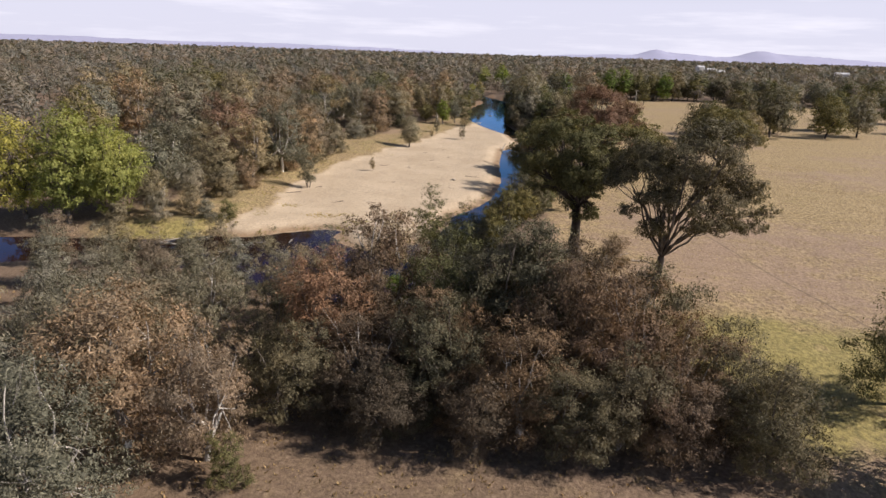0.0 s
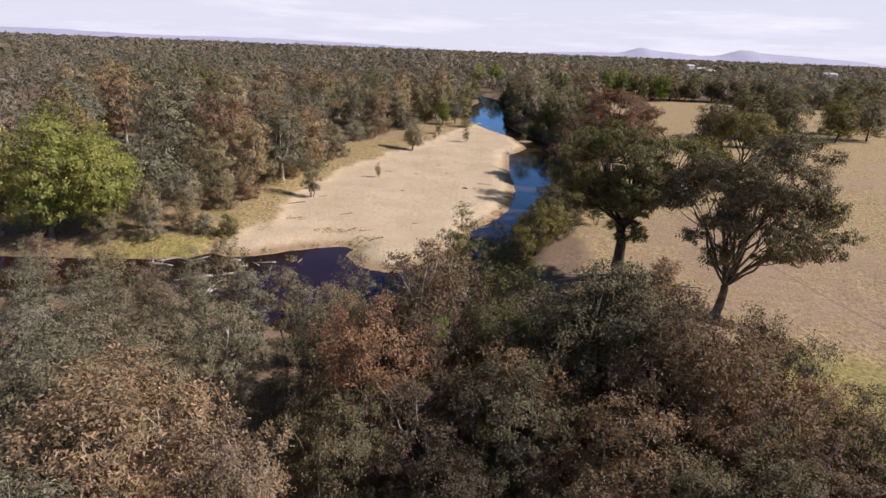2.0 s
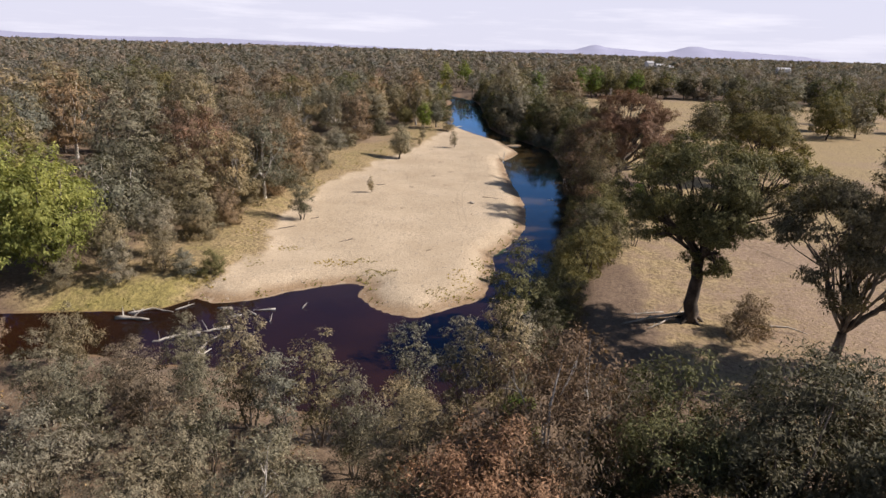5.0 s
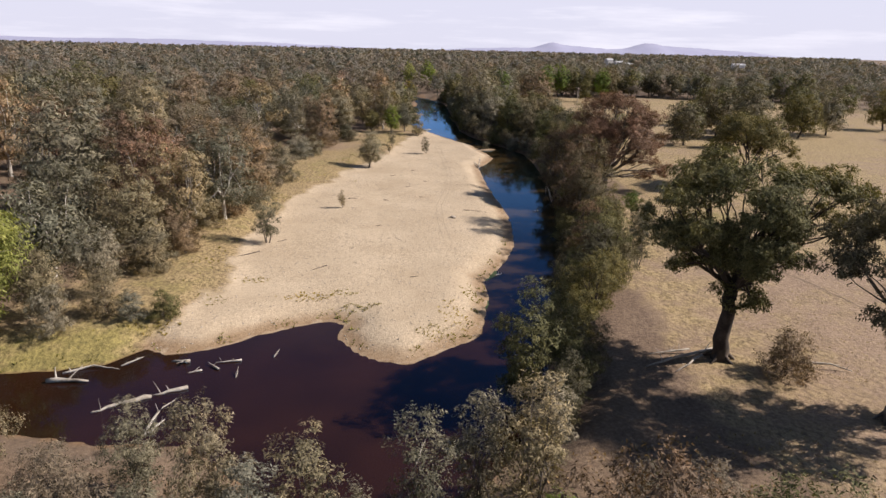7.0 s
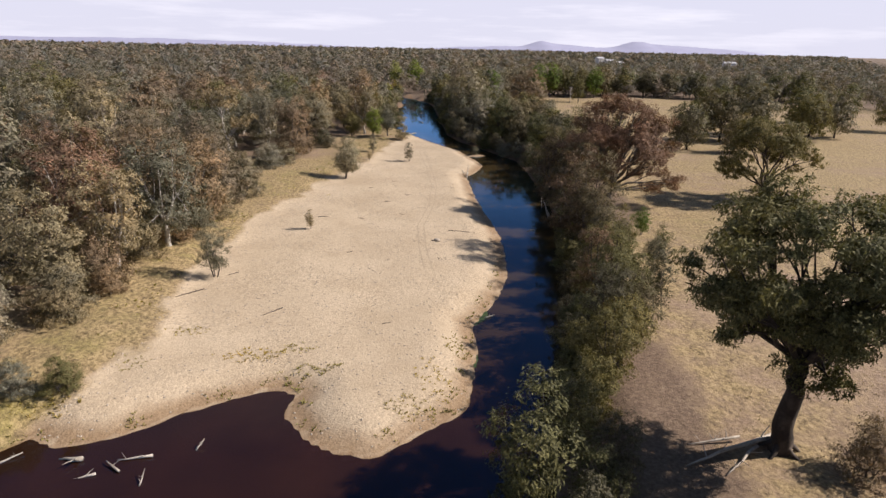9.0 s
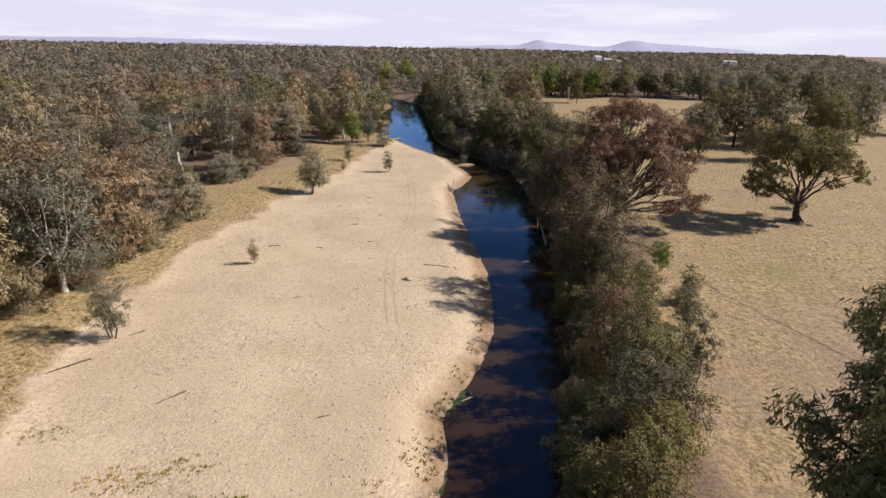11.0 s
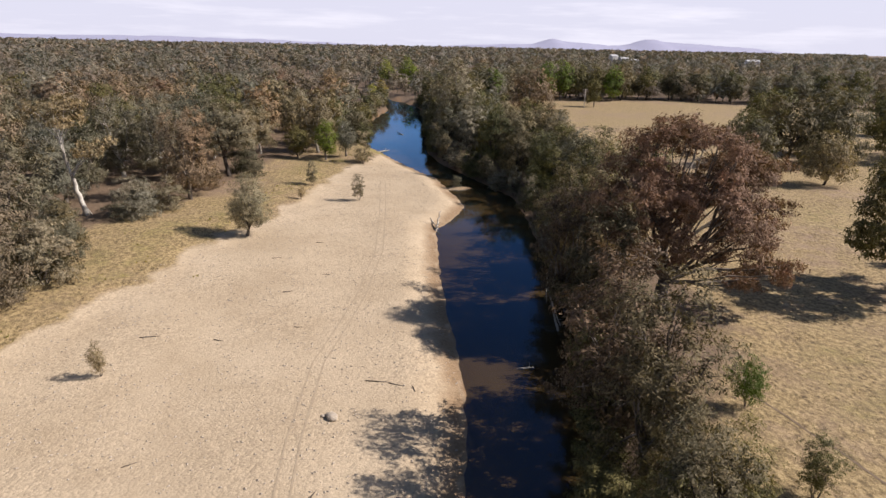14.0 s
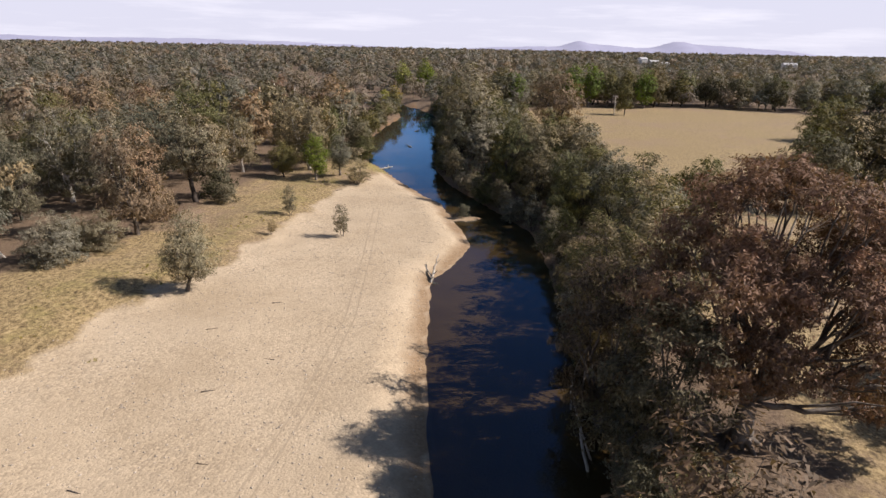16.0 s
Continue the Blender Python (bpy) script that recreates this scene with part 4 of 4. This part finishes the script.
        tree(x, y, h, wood.uniform(3.0, 4.8), wood.choice(["gum", "gum", "upright", "bush"]), wood.choice(["umber", "olive", "grey", "green", "green"]), "dark_bark",
             "mid" if y < 215 else "far", BANK, "trees of the right bank belt")
        made += 1
# shrubs and small gums along the far left bank
for i in range(24):
    y = 240 + i * 5.0 + wood.uniform(-1, 1)
    x = float(np.interp(y, [238, 246, 281, 315, 347, 362], [12.6, 9.8, 9.4, 15.8, 23.4, 20])) - wood.uniform(0.4, 3.2)
    tree(x, y, wood.uniform(5.5, 10.0), wood.uniform(2.6, 3.8), wood.choice(["bush", "gum"]), wood.choice(["olive", "umber", "green"]), "dark_bark", "far" if y > 262 else "mid", BANK, "far bank shrubs")
# bright poplars and gold trees behind the paddock
for x, y, h, r, leaf in [(97.6, 365.2, 19, 6, "bright"), (105.0, 366.3, 20, 6, "bright"), (113.4, 367.3, 19, 6, "green"), (120.7, 366.4, 18, 6, "green"), (96.0, 390.0, 17, 6, "green"), (129.3, 364.0, 17, 6, "bright"),
                         (70.3, 358.1, 16, 5, "bright"), (62.6, 366.9, 15, 5, "grey"), (21.5, 366.7, 12, 4, "gold"), (16.6, 363.0, 9, 3.4, "yellow"), (40.0, 438.0, 20, 7, "bright"), (28.0, 442.0, 18, 6, "yellow")]:
    tree(x, y, h, r, "poplar", leaf, "bark", "far", "behind the paddock", "broadleaf trees behind the paddock")


for i in range(46):
    x = 62 + i * 4.1 + wood.uniform(-1.5, 1.5)
    y = float(np.interp(x, [57, 94, 122, 164, 194, 229], [338, 368, 367, 360, 353, 330])) + wood.uniform(0, 12) + 9 * (i % 3)
    h = wood.uniform(13, 18.5)
    tree(x, y, h, h * wood.uniform(0.38, 0.48), "gum", wood.choice(["green", "umber", "umber", "grey", "olive"]), "dark_bark", "far", "behind the paddock", "gums behind the paddock")


# distant woods, past counting
def far_wood(name, label, y0, y1, gap, leaf_mat, leaves, leaf, seed, half=0.92):
    """Many far trees in one object: leaf tufts on short trunks."""
    r, rng = random.Random(seed), np.random.default_rng(seed)
    out, spots, tones = [], [], []
    y = y0
    while y < y1:
        x = -y * half - 60
        while x < y * half + 60:
            if r.random() > 0.72:
                spots.append((x + r.uniform(-0.45, 0.45) * gap, y + r.uniform(-0.45, 0.45) * gap))
            x += gap
        y += gap
    spots = np.array(spots)
    sx, sy = spots[:, 0], spots[:, 1]
    free = (signed(PADDOCK, sx, sy) > 4) & (signed(WATER, sx, sy) > 4) & ~((sx > -26) & (sx < 70) & (sy < 350))
    free &= ~((sx < 70) & (sy < 305) & (sx > -60 - (sy - 86) * 0.42))
    for cx, cy, cr in CLEARINGS:
        free &= (sx - cx) ** 2 + (sy - cy) ** 2 > cr * cr
    for px, py in spots[free].tolist():
        h = r.uniform(7.0, 16.0) + (3.5 if r.random() < 0.12 else 0)
        rad = h * r.uniform(0.34, 0.50) * (gap / 11.0) ** 0.35
        n = r.randint(4, 7)
        cs = [(px + r.uniform(-0.15, 0.15) * rad, py + r.uniform(-0.15, 0.15) * rad, h * 0.80)]
        for k in range(n):
            a, reach = math.tau * (k + r.uniform(-0.35, 0.35)) / n, rad * r.uniform(0.40, 0.72)
            cs.append((px + math.cos(a) * reach, py + math.sin(a) * reach, h * r.uniform(0.36, 0.68)))
        tones.append(r.random())
        out.append(foliage(cs, [rad * r.uniform(0.40, 0.60) for _ in cs], leaves, leaf, rng, 0.3, 14, 0.8, 2.0, (px, py, h * 0.30)))
        b = np.array([px, py, 0.0])
        a = r.uniform(0, 3)
        s = np.array([math.cos(a), math.sin(a), 0]) * h * 0.03
        out.append(np.array([[b - s, b + s, b + np.array([0, 0, h * 0.75])]]))
    # the far_ leaf colours have distance haze painted in
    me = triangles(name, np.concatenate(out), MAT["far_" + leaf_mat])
    me.attributes.new("tone", "FLOAT", "POINT").data.foreach_set("value", np.repeat(np.array(tones, np.float32), (leaves + 1) * 3))
    tagged(new(name, me), label, "woodland", kind="stuff")


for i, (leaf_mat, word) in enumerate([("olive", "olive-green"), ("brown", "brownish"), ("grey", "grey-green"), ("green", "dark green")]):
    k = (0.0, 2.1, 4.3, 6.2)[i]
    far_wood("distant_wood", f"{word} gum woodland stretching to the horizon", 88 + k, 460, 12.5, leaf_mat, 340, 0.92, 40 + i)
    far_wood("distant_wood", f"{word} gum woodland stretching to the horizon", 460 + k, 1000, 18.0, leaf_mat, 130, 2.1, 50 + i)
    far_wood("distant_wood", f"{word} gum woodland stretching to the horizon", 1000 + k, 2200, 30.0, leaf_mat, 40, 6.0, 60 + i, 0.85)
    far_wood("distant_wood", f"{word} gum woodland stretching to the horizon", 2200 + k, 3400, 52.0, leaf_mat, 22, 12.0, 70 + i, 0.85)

# ---- logs, dead wood and small things ----
def log_mesh(name, points, thick, seed, material="driftwood", stubs=2):
    """A weathered log: crooked, tapered, with broken stubs and a closed end."""
    r = random.Random(seed)
    verts, faces = [], []
    path = []
    for a, b in zip(points, points[1:]):
        for i in range(4):
            p = Vector(a).lerp(Vector(b), i / 4)
            path.append(p + Vector((r.uniform(-1, 1), r.uniform(-1, 1), r.uniform(-0.4, 0.4))) * thick * 0.5)
    path.append(Vector(points[-1]))
    n = len(path)
    radii = [thick * (1.0 - 0.72 * i / (n - 1)) * r.uniform(0.85, 1.15) for i in range(n)]
    radii[0] *= 0.75
    tube(verts, faces, path, radii, 8)
    faces.append(tuple(range(7, -1, -1)))
    faces.append(tuple(range(len(verts) - 8, len(verts))))
    for _ in range(stubs):
        k = r.randrange(1, n - 1)
        d = Vector((r.uniform(-1, 1), r.uniform(-1, 1), r.uniform(0.1, 0.9))).normalized() * thick * r.uniform(3, 7)
        limb(verts, faces, path[k], path[k] + d, radii[k] * 0.5, radii[k] * 0.1, r, 3, 5, 0.15)
    return mesh_of(name, verts, faces, MAT[material], True)


def fallen_log(points, thick, seed, label, material="driftwood", stubs=2, name="fallen_log"):
    base = Vector(points[0])
    ob = new(name, log_mesh(name, [Vector(p) - base for p in points], thick, seed, material, stubs))
    ob.location = base
    return tagged(ob, label, "log", "dead wood")


Z = -0.78
FLOAT = "bleached grey log lying in the shallow brown pool"
for i, (pts, thick) in enumerate([
        ([(-29.3, 73.0, Z + 0.1), (-31.2, 72.3, Z + 0.05), (-33.2, 71.2, Z)], 0.30), ([(-26.7, 74.0, Z + 0.12), (-29.4, 73.2, Z)], 0.26),
        ([(-28.4, 67.6, Z), (-28.1, 70.6, Z + 0.1), (-27.1, 72.1, Z + 0.25)], 0.17), ([(-28.3, 67.8, Z), (-27.3, 69.4, Z + 0.15)], 0.2),
        ([(-23.0, 78.3, Z + 0.1), (-25.3, 78.2, Z + 0.05)], 0.16), ([(-27.5, 78.5, Z + 0.15), (-29.2, 78.9, Z)], 0.26), ([(-26.2, 76.9, Z + 0.08), (-27.2, 76.6, Z)], 0.15),
        ([(-24.8, 76.9, Z + 0.1), (-25.9, 78.0, Z + 0.2)], 0.14), ([(-23.1, 75.3, Z), (-23.0, 76.4, Z + 0.5)], 0.09), ([(-37.8, 77.8, Z), (-35.6, 78.6, Z + 0.2), (-33.4, 78.0, Z)], 0.16),
        ([(-38.5, 76.4, Z + 0.2), (-35.1, 75.9, Z + 0.15)], 0.36), ([(-33.4, 78.6, Z), (-31.8, 79.8, Z + 0.15)], 0.13), ([(-20.3, 78.6, Z), (-19.8, 79.2, Z + 0.5)], 0.10),
        ([(12.4, 236.5, Z + 0.2), (16.0, 240.5, Z)], 0.28), ([(4.9, 97.4, Z + 0.1), (6.1, 98.1, Z)], 0.12), ([(-9.0, 62.0, Z), (-8.0, 64.5, Z + 0.2)], 0.10),
        ([(20.5, 128.5, Z), (19.0, 128.3, Z + 0.12)], 0.12), ([(22.0, 268.0, Z), (20.5, 272.0, Z + 0.3)], 0.25), ([(25.0, 300.0, Z), (27.0, 301.5, Z + 0.3)], 0.25)]):
    fallen_log(pts, thick * 0.75, 300 + i, FLOAT)
for i, (pts, thick) in enumerate([
        ([(24.9, 134.8, Z - 0.3), (25.2, 138.0, Z + 1.4), (25.8, 142.2, Z + 3.2)], 0.14), ([(25.6, 136.0, Z - 0.2), (25.3, 139.5, Z + 2.0)], 0.09),
        ([(17.9, 169.0, Z), (18.6, 171.5, Z + 1.0), (19.3, 173.8, Z + 1.9)], 0.18), ([(18.3, 170.0, Z), (17.4, 172.0, Z + 1.2)], 0.12), ([(26.0, 142.0, Z - 0.2), (26.7, 144.5, Z + 1.2)], 0.10)]):
    fallen_log(pts, thick, 340 + i, "pale dead branches standing out of the river", stubs=5, name="dead_branch")
g0 = height(16, 70.5)
for i, (pts, thick) in enumerate([
        ([(18.6, 71.3, g0 + 0.5), (15.0, 70.6, g0 + 0.3), (11.4, 69.6, g0 + 0.1)], 0.19), ([(17.0, 70.6, g0 + 0.3), (13.4, 68.4, g0 + 0.1)], 0.14), ([(16.4, 71.6, g0 + 0.4), (12.6, 71.6, g0 + 0.15)], 0.12),
        ([(24.6, 68.6, g0 + 0.2), (26.8, 67.4, g0 + 0.6), (28.4, 66.6, g0 + 0.2)], 0.13), ([(23.0, 69.4, g0 + 0.2), (25.4, 69.8, g0 + 0.8)], 0.12)]):
    fallen_log(pts, thick, 360 + i, "fallen bleached limbs under the old gum", stubs=6, name="fallen_limb")
for i, (x, y, dx, dy, th) in enumerate([(-1.8, 145.4, 1.0, 0.25, 0.07), (-6.8, 135.1, 0.9, -0.35, 0.07), (-13.2, 135.9, 1.7, 0.2, 0.08), (2.6, 113.6, 0.3, 0.6, 0.06), (6.2, 126.4, 2.0, -0.5, 0.07),
                                        (8.0, 125.8, 1.2, -0.6, 0.06), (9.8, 125.2, 0.1, -0.8, 0.06), (-16.0, 100.5, -1.8, -1.6, 0.10), (-25.0, 107.0, -2.4, -2.6, 0.10), (-22.0, 112.0, -1.2, -0.9, 0.08),
                                        (-4.0, 156.0, 1.1, 0.3, 0.06), (1.0, 162.0, 1.0, 0.2, 0.06), (3.0, 150.0, -0.9, 0.2, 0.05), (-9.0, 118.0, 0.9, 0.5, 0.05), (0.0, 137.0, 0.8, -0.2, 0.05),
                                        (9.0, 217.0, -2.5, -1.0, 0.09), (11.0, 220.0, -2.0, 1.0, 0.09), (6.0, 212.0, -1.8, -1.2, 0.08), (-6.0, 95.5, 1.0, 0.2, 0.06)]):
    z = height(x, y)
    fallen_log([(x, y, z + th * 0.6), (x + dx, y + dy, height(x + dx, y + dy) + th * 0.5)], th * 0.75, 400 + i, "dry stick lying on the pale gravel", "bark", 3, "stick")


def stone(x, y, size, seed, label):
    r = random.Random(seed)
    bm = bmesh.new()
    bmesh.ops.create_icosphere(bm, subdivisions=2, radius=size)
    for v in bm.verts:
        v.co *= 1 + 0.22 * noise.noise(v.co * (1.6 / size) + Vector((seed, 0, 0)))
        v.co.z *= 0.55
        v.co.x *= 1.35
    me = bpy.data.meshes.new("rock")
    bm.to_mesh(me)
    bm.free()
    me.materials.append(MAT["stone"])
    ob = new("rock", me)
    ob.matrix_basis = pose(x, y, height(x, y) + size * 0.25, 0, 0, r.uniform(0, 180))
    tagged(ob, label, "rock")


stone(3.7, 121.7, 0.42, 5, "mossy tan boulder alone on the gravel bar")
stone(3.1, 121.9, 0.16, 6, "small brown stone beside the boulder")


# tufts: short blades fanned out from one foot
def tufts(name, label, spots, tall, wide, blades, material, seed, category="grass"):
    rng = np.random.default_rng(seed)
    spots = np.array(spots)
    z = relief(spots[:, 0], spots[:, 1])[0]
    p = np.repeat(np.stack([spots[:, 0], spots[:, 1], z - 0.02], 1), blades, 0)
    size = np.repeat(rng.uniform(0.55, 1.3, len(spots)), blades)[:, None]
    n = len(p)
    a = rng.uniform(0, math.tau, n)
    out = np.stack([np.cos(a), np.sin(a), np.zeros(n)], 1)
    side = np.stack([-np.sin(a), np.cos(a), np.zeros(n)], 1)
    foot = p + out * rng.uniform(0, 0.35, (n, 1)) * wide * size
    tip = foot + (out * rng.uniform(0.1, 0.9, (n, 1)) * wide + np.array([0, 0, 1]) * rng.uniform(0.5, 1.0, (n, 1)) * tall) * size
    w = wide * 0.22 * size
    ob = new(name, triangles(name, np.stack([foot - side * w, foot + side * w, tip], 1), MAT[material]))
    tagged(ob, label, category, kind="stuff")


def scatter(seed, count, box, keep):
    r = np.random.default_rng(seed)
    x, y = r.uniform(box[0], box[1], count), r.uniform(box[2], box[3], count)
    ok = keep(x, y)
    return np.stack([x[ok], y[ok]], 1)


def dry(x, y):
    return (signed(PADDOCK, x, y) < 2) & (wave(x, y, 12, 21) > -0.35)


def strip(x, y):
    d = signed(SAND, x, y)
    return (d > 0.3) & (d < 11) & (x < np.interp(y, *MIDSTREAM) - 4) & (signed(WATER, x, y) > 1) & (wave(x, y, 9, 22) > -0.3)


MAT["straw"] = leaf_material("dry_straw_grass", (0.200, 0.145, 0.075), (0.300, 0.225, 0.125), (0.400, 0.315, 0.190), 0.2)
tufts("dry_grass", "dry straw-coloured tussocks over the paddock", scatter(31, 26000, (16, 90, 24, 190), dry), 0.09, 0.30, 3, "straw", 31)
tufts("dry_grass", "dry yellow grass beside the gravel bar", scatter(32, 14000, (-45, 16, 78, 232), strip), 0.10, 0.28, 3, "straw", 32)
tufts("green_grass", "yellow-green grass along the wood's edge", scatter(33, 5000, (-45, 10, 78, 230), lambda x, y: strip(x, y) & (wave(x, y, 7, 23) > 0.25)), 0.28, 0.30, 4, "weed", 33)
near_shore = lambda x, y: (np.abs(signed(WATER, x, y) - 0.9) < 0.8) & (x < np.interp(y, *MIDSTREAM)) & (wave(x, y, 5, 24) > 0.15) & (y < 112)
tufts("shore_weeds", "low yellow weeds along the water's edge", scatter(34, 9000, (-45, 12, 74, 112), near_shore), 0.22, 0.28, 5, "weed", 34, "weeds")
blob = lambda cx, cy, rx, ry: (lambda x, y: ((x - cx) / rx) ** 2 + ((y - cy) / ry) ** 2 + 0.7 * wave(x, y, 2.5, 25) < 1)
for i, (cx, cy, rx, ry, n) in enumerate([(-17.8, 90.4, 2.6, 1.2, 420), (-13.5, 91.5, 2.4, 1.0, 240), (-24.5, 96.0, 2.0, 1.0, 220), (-12.8, 87.6, 2.6, 0.9, 260), (-32.0, 84.2, 2.2, 1.3, 500),
                                         (-2.6, 85.0, 1.4, 3.6, 420), (-5.0, 81.0, 1.6, 1.4, 240), (0.4, 91.0, 1.0, 2.4, 220), (-11.5, 150.8, 0.5, 0.4, 30), (-27.5, 90.0, 1.6, 1.2, 160)]):
    tufts("weed_patch", "ragged patch of yellowing weeds on the gravel", scatter(50 + i, n, (cx - 2 * rx, cx + 2 * rx, cy - 2 * ry, cy + 2 * ry), blob(cx, cy, rx, ry)), 0.17, 0.26, 5, "weed", 50 + i, "weeds")
tufts("litter_brush", "low dry grass and brush under the near wood", scatter(70, 5200, (-45, 24, 22, 60), lambda x, y: (signed(WATER, x, y) > 0.6) & (signed(PADDOCK, x, y) > 0) & (wave(x, y, 5, 26) > -0.2)), 0.22, 0.24, 4, "straw", 70, "undergrowth")

# gravel stones, past counting
rng = np.random.default_rng(81)
spot = scatter(82, 15000, (-34, 26, 74, 235), lambda x, y: (signed(SAND, x, y) < 0.5) & (signed(WATER, x, y) > 0.3) & (x < np.interp(y, *MIDSTREAM)) & (wave(x, y, 14, 27) > -0.5))
sz = relief(spot[:, 0], spot[:, 1])[0]
s = rng.uniform(0.035, 0.13, len(spot)) ** 1.0
c = np.stack([spot[:, 0], spot[:, 1], sz + s * 0.15], 1)
ax = np.array([[1, 0, 0], [0, 1, 0], [-1, 0, 0], [0, -1, 0]]) * 1.0
turn = rng.uniform(0, math.tau, len(spot))
ring4 = [c + np.stack([np.cos(turn + k * math.pi / 2), np.sin(turn + k * math.pi / 2), np.zeros(len(c))], 1) * (s * (1.2 if k % 2 else 0.8))[:, None] for k in range(4)]
top4 = c + np.array([0, 0, 1]) * (s * 0.55)[:, None]
tagged(new("gravel", triangles("gravel", np.concatenate([np.stack([ring4[k], ring4[(k + 1) % 4], top4], 1) for k in range(4)]), MAT["stone"])), "loose tan gravel and cobbles over the bar", "gravel", kind="stuff")


# narrow tracks worn into sand and grass
def track(name, label, points, width, material):
    verts, faces = [], []
    dense = []
    for a, b in zip(points, points[1:]):
        n = max(2, int(math.dist(a, b) / 0.6))
        dense += [Vector(a).lerp(Vector(b), i / n) for i in range(n)]
    dense.append(Vector(points[-1]))
    for i, p in enumerate(dense):
        way = (dense[min(i + 1, len(dense) - 1)] - dense[max(i - 1, 0)]).normalized()
        w = width * (0.75 + 0.5 * abs(noise.noise(Vector((p.x, p.y, 3.0)))))
        for s_ in (-1, 1):
            q = p + Vector((-way.y, way.x)) * w * 0.5 * s_
            verts.append((q.x, q.y, height(q.x, q.y) + 0.02))
        if i:
            faces.append((2 * i - 2, 2 * i - 1, 2 * i + 1, 2 * i))
    tagged(new(name, mesh_of(name, verts, faces, MAT[material])), label, "track", kind="structure")


MAT["rut"] = plain_material("pressed_sand", (0.33, 0.26, 0.18), (0.43, 0.35, 0.25), 3.0, 0.95)
MAT["cattle_track"] = plain_material("worn_brown_earth", (0.12, 0.085, 0.055), (0.20, 0.145, 0.10), 2.0, 0.95)
for dx in (0.0, 0.95):
    track("wheel_track", "faint wheel rut pressed into the gravel", [(0.3 + dx, 110.0), (0.8 + dx, 119.5), (2.0 + dx, 129.8), (5.8 + dx, 143.5), (8.5 + dx, 158.0), (10.0 + dx, 176.0), (11.5 + dx, 200.0)], 0.16, "rut")
track("cattle_track", "narrow worn track through the dry grass", [(33.6, 123.0), (34.6, 116.8), (36.6, 104.0), (39.5, 88.0), (41.8, 66.0), (43.6, 50.0), (45.0, 38.0)], 0.24, "cattle_track")

# green slime in the backwater
bm = bmesh.new()
bmesh.ops.create_circle(bm, cap_ends=True, segments=20, radius=1.0)
for v in bm.verts:
    k = 1 + 0.3 * noise.noise(v.co * 2)
    v.co = Vector((v.co.x * 0.75 * k, v.co.y * 2.0 * k, 0))
bmesh.ops.solidify(bm, geom=bm.faces[:], thickness=0.01)
algae_me = bpy.data.meshes.new("algae_mat")
bm.to_mesh(algae_me)
bm.free()
algae_me.materials.append(MAT["algae"])
for x, y, a, k in [(4.3, 97.6, -38, 1.0), (1.6, 89.0, -12, 0.9)]:
    ob = new("algae_mat", algae_me)
    ob.matrix_basis = pose(x, y, -0.792, 0, 0, a) @ Matrix.Diagonal((k, k, 1, 1))
    tagged(ob, "floating mat of green algae in the backwater", "algae")


# power pole at the far side of the paddock
def box_part(name, size, at, material, parent, label=""):
    bm = bmesh.new()
    bmesh.ops.create_cube(bm, size=1.0)
    bmesh.ops.scale(bm, vec=size, verts=bm.verts)
    bmesh.ops.bevel(bm, geom=bm.edges[:], offset=min(size) * 0.08, segments=1, affect="EDGES")
    bmesh.ops.translate(bm, vec=at, verts=bm.verts)
    me = bpy.data.meshes.new(name)
    bm.to_mesh(me)
    bm.free()
    me.materials.append(MAT[material])
    return child(name, me, parent, label)


pole = tagged(new("power_pole"), "grey timber power pole in the paddock", "pole")
pole.location = (103.5, 332.3, height(103.5, 332.3))
pv, pf = [], []
tube(pv, pf, [Vector((0, 0, -0.3)), Vector((0, 0, 3)), Vector((0, 0, 7.6))], [0.19, 0.17, 0.13], 8)
pf.append(tuple(range(len(pv) - 8, len(pv))))
child("post", mesh_of("post", pv, pf, MAT["driftwood"], True), pole)
box_part("crossarm", (2.0, 0.14, 0.16), (0, 0.17, 7.1), "driftwood", pole)
for dx in (-0.85, 0.0, 0.85):
    box_part("insulator", (0.09, 0.09, 0.2), (dx, 0.17, 7.28), "wall", pole, "white insulator")


# far farm buildings showing over the trees
def shed(x, y, wide, deep, tall, turn, label):
    base = tagged(new("farm_building"), label, "building", "far farm buildings")
    base.matrix_basis = pose(x, y, 1.0, 0, 0, turn)
    box_part("wall", (wide, deep, tall), (0, 0, tall / 2), "wall", base)
    v = [(-wide / 2 - 0.4, -deep / 2 - 0.4, tall), (wide / 2 + 0.4, -deep / 2 - 0.4, tall), (wide / 2 + 0.4, deep / 2 + 0.4, tall), (-wide / 2 - 0.4, deep / 2 + 0.4, tall),
         (-wide / 2 - 0.4, 0, tall + deep * 0.22), (wide / 2 + 0.4, 0, tall + deep * 0.22)]
    child("roof", mesh_of("roof", v, [(0, 1, 5, 4), (2, 3, 4, 5), (0, 4, 3), (1, 2, 5), (3, 2, 1, 0)], MAT["roof"]), base, "pale metal roof")
    for i in range(max(2, int(wide / 4))):
        px = -wide / 2 + (i + 0.5) * wide / max(2, int(wide / 4))
        box_part("window", (1.2, 0.12, 1.4), (px, -deep / 2 - 0.03, tall * 0.62), "glass", base, "dark window")


for x, y, w, d, t_, a in [(345, 859, 9, 9, 14, 10), (357, 854, 12, 9, 11, 10), (372, 860, 14, 8, 9, 5), (520, 830, 16, 9, 11, -10)]:
    shed(x, y, w, d, t_, a, "white far building with pale metal roof among trees")
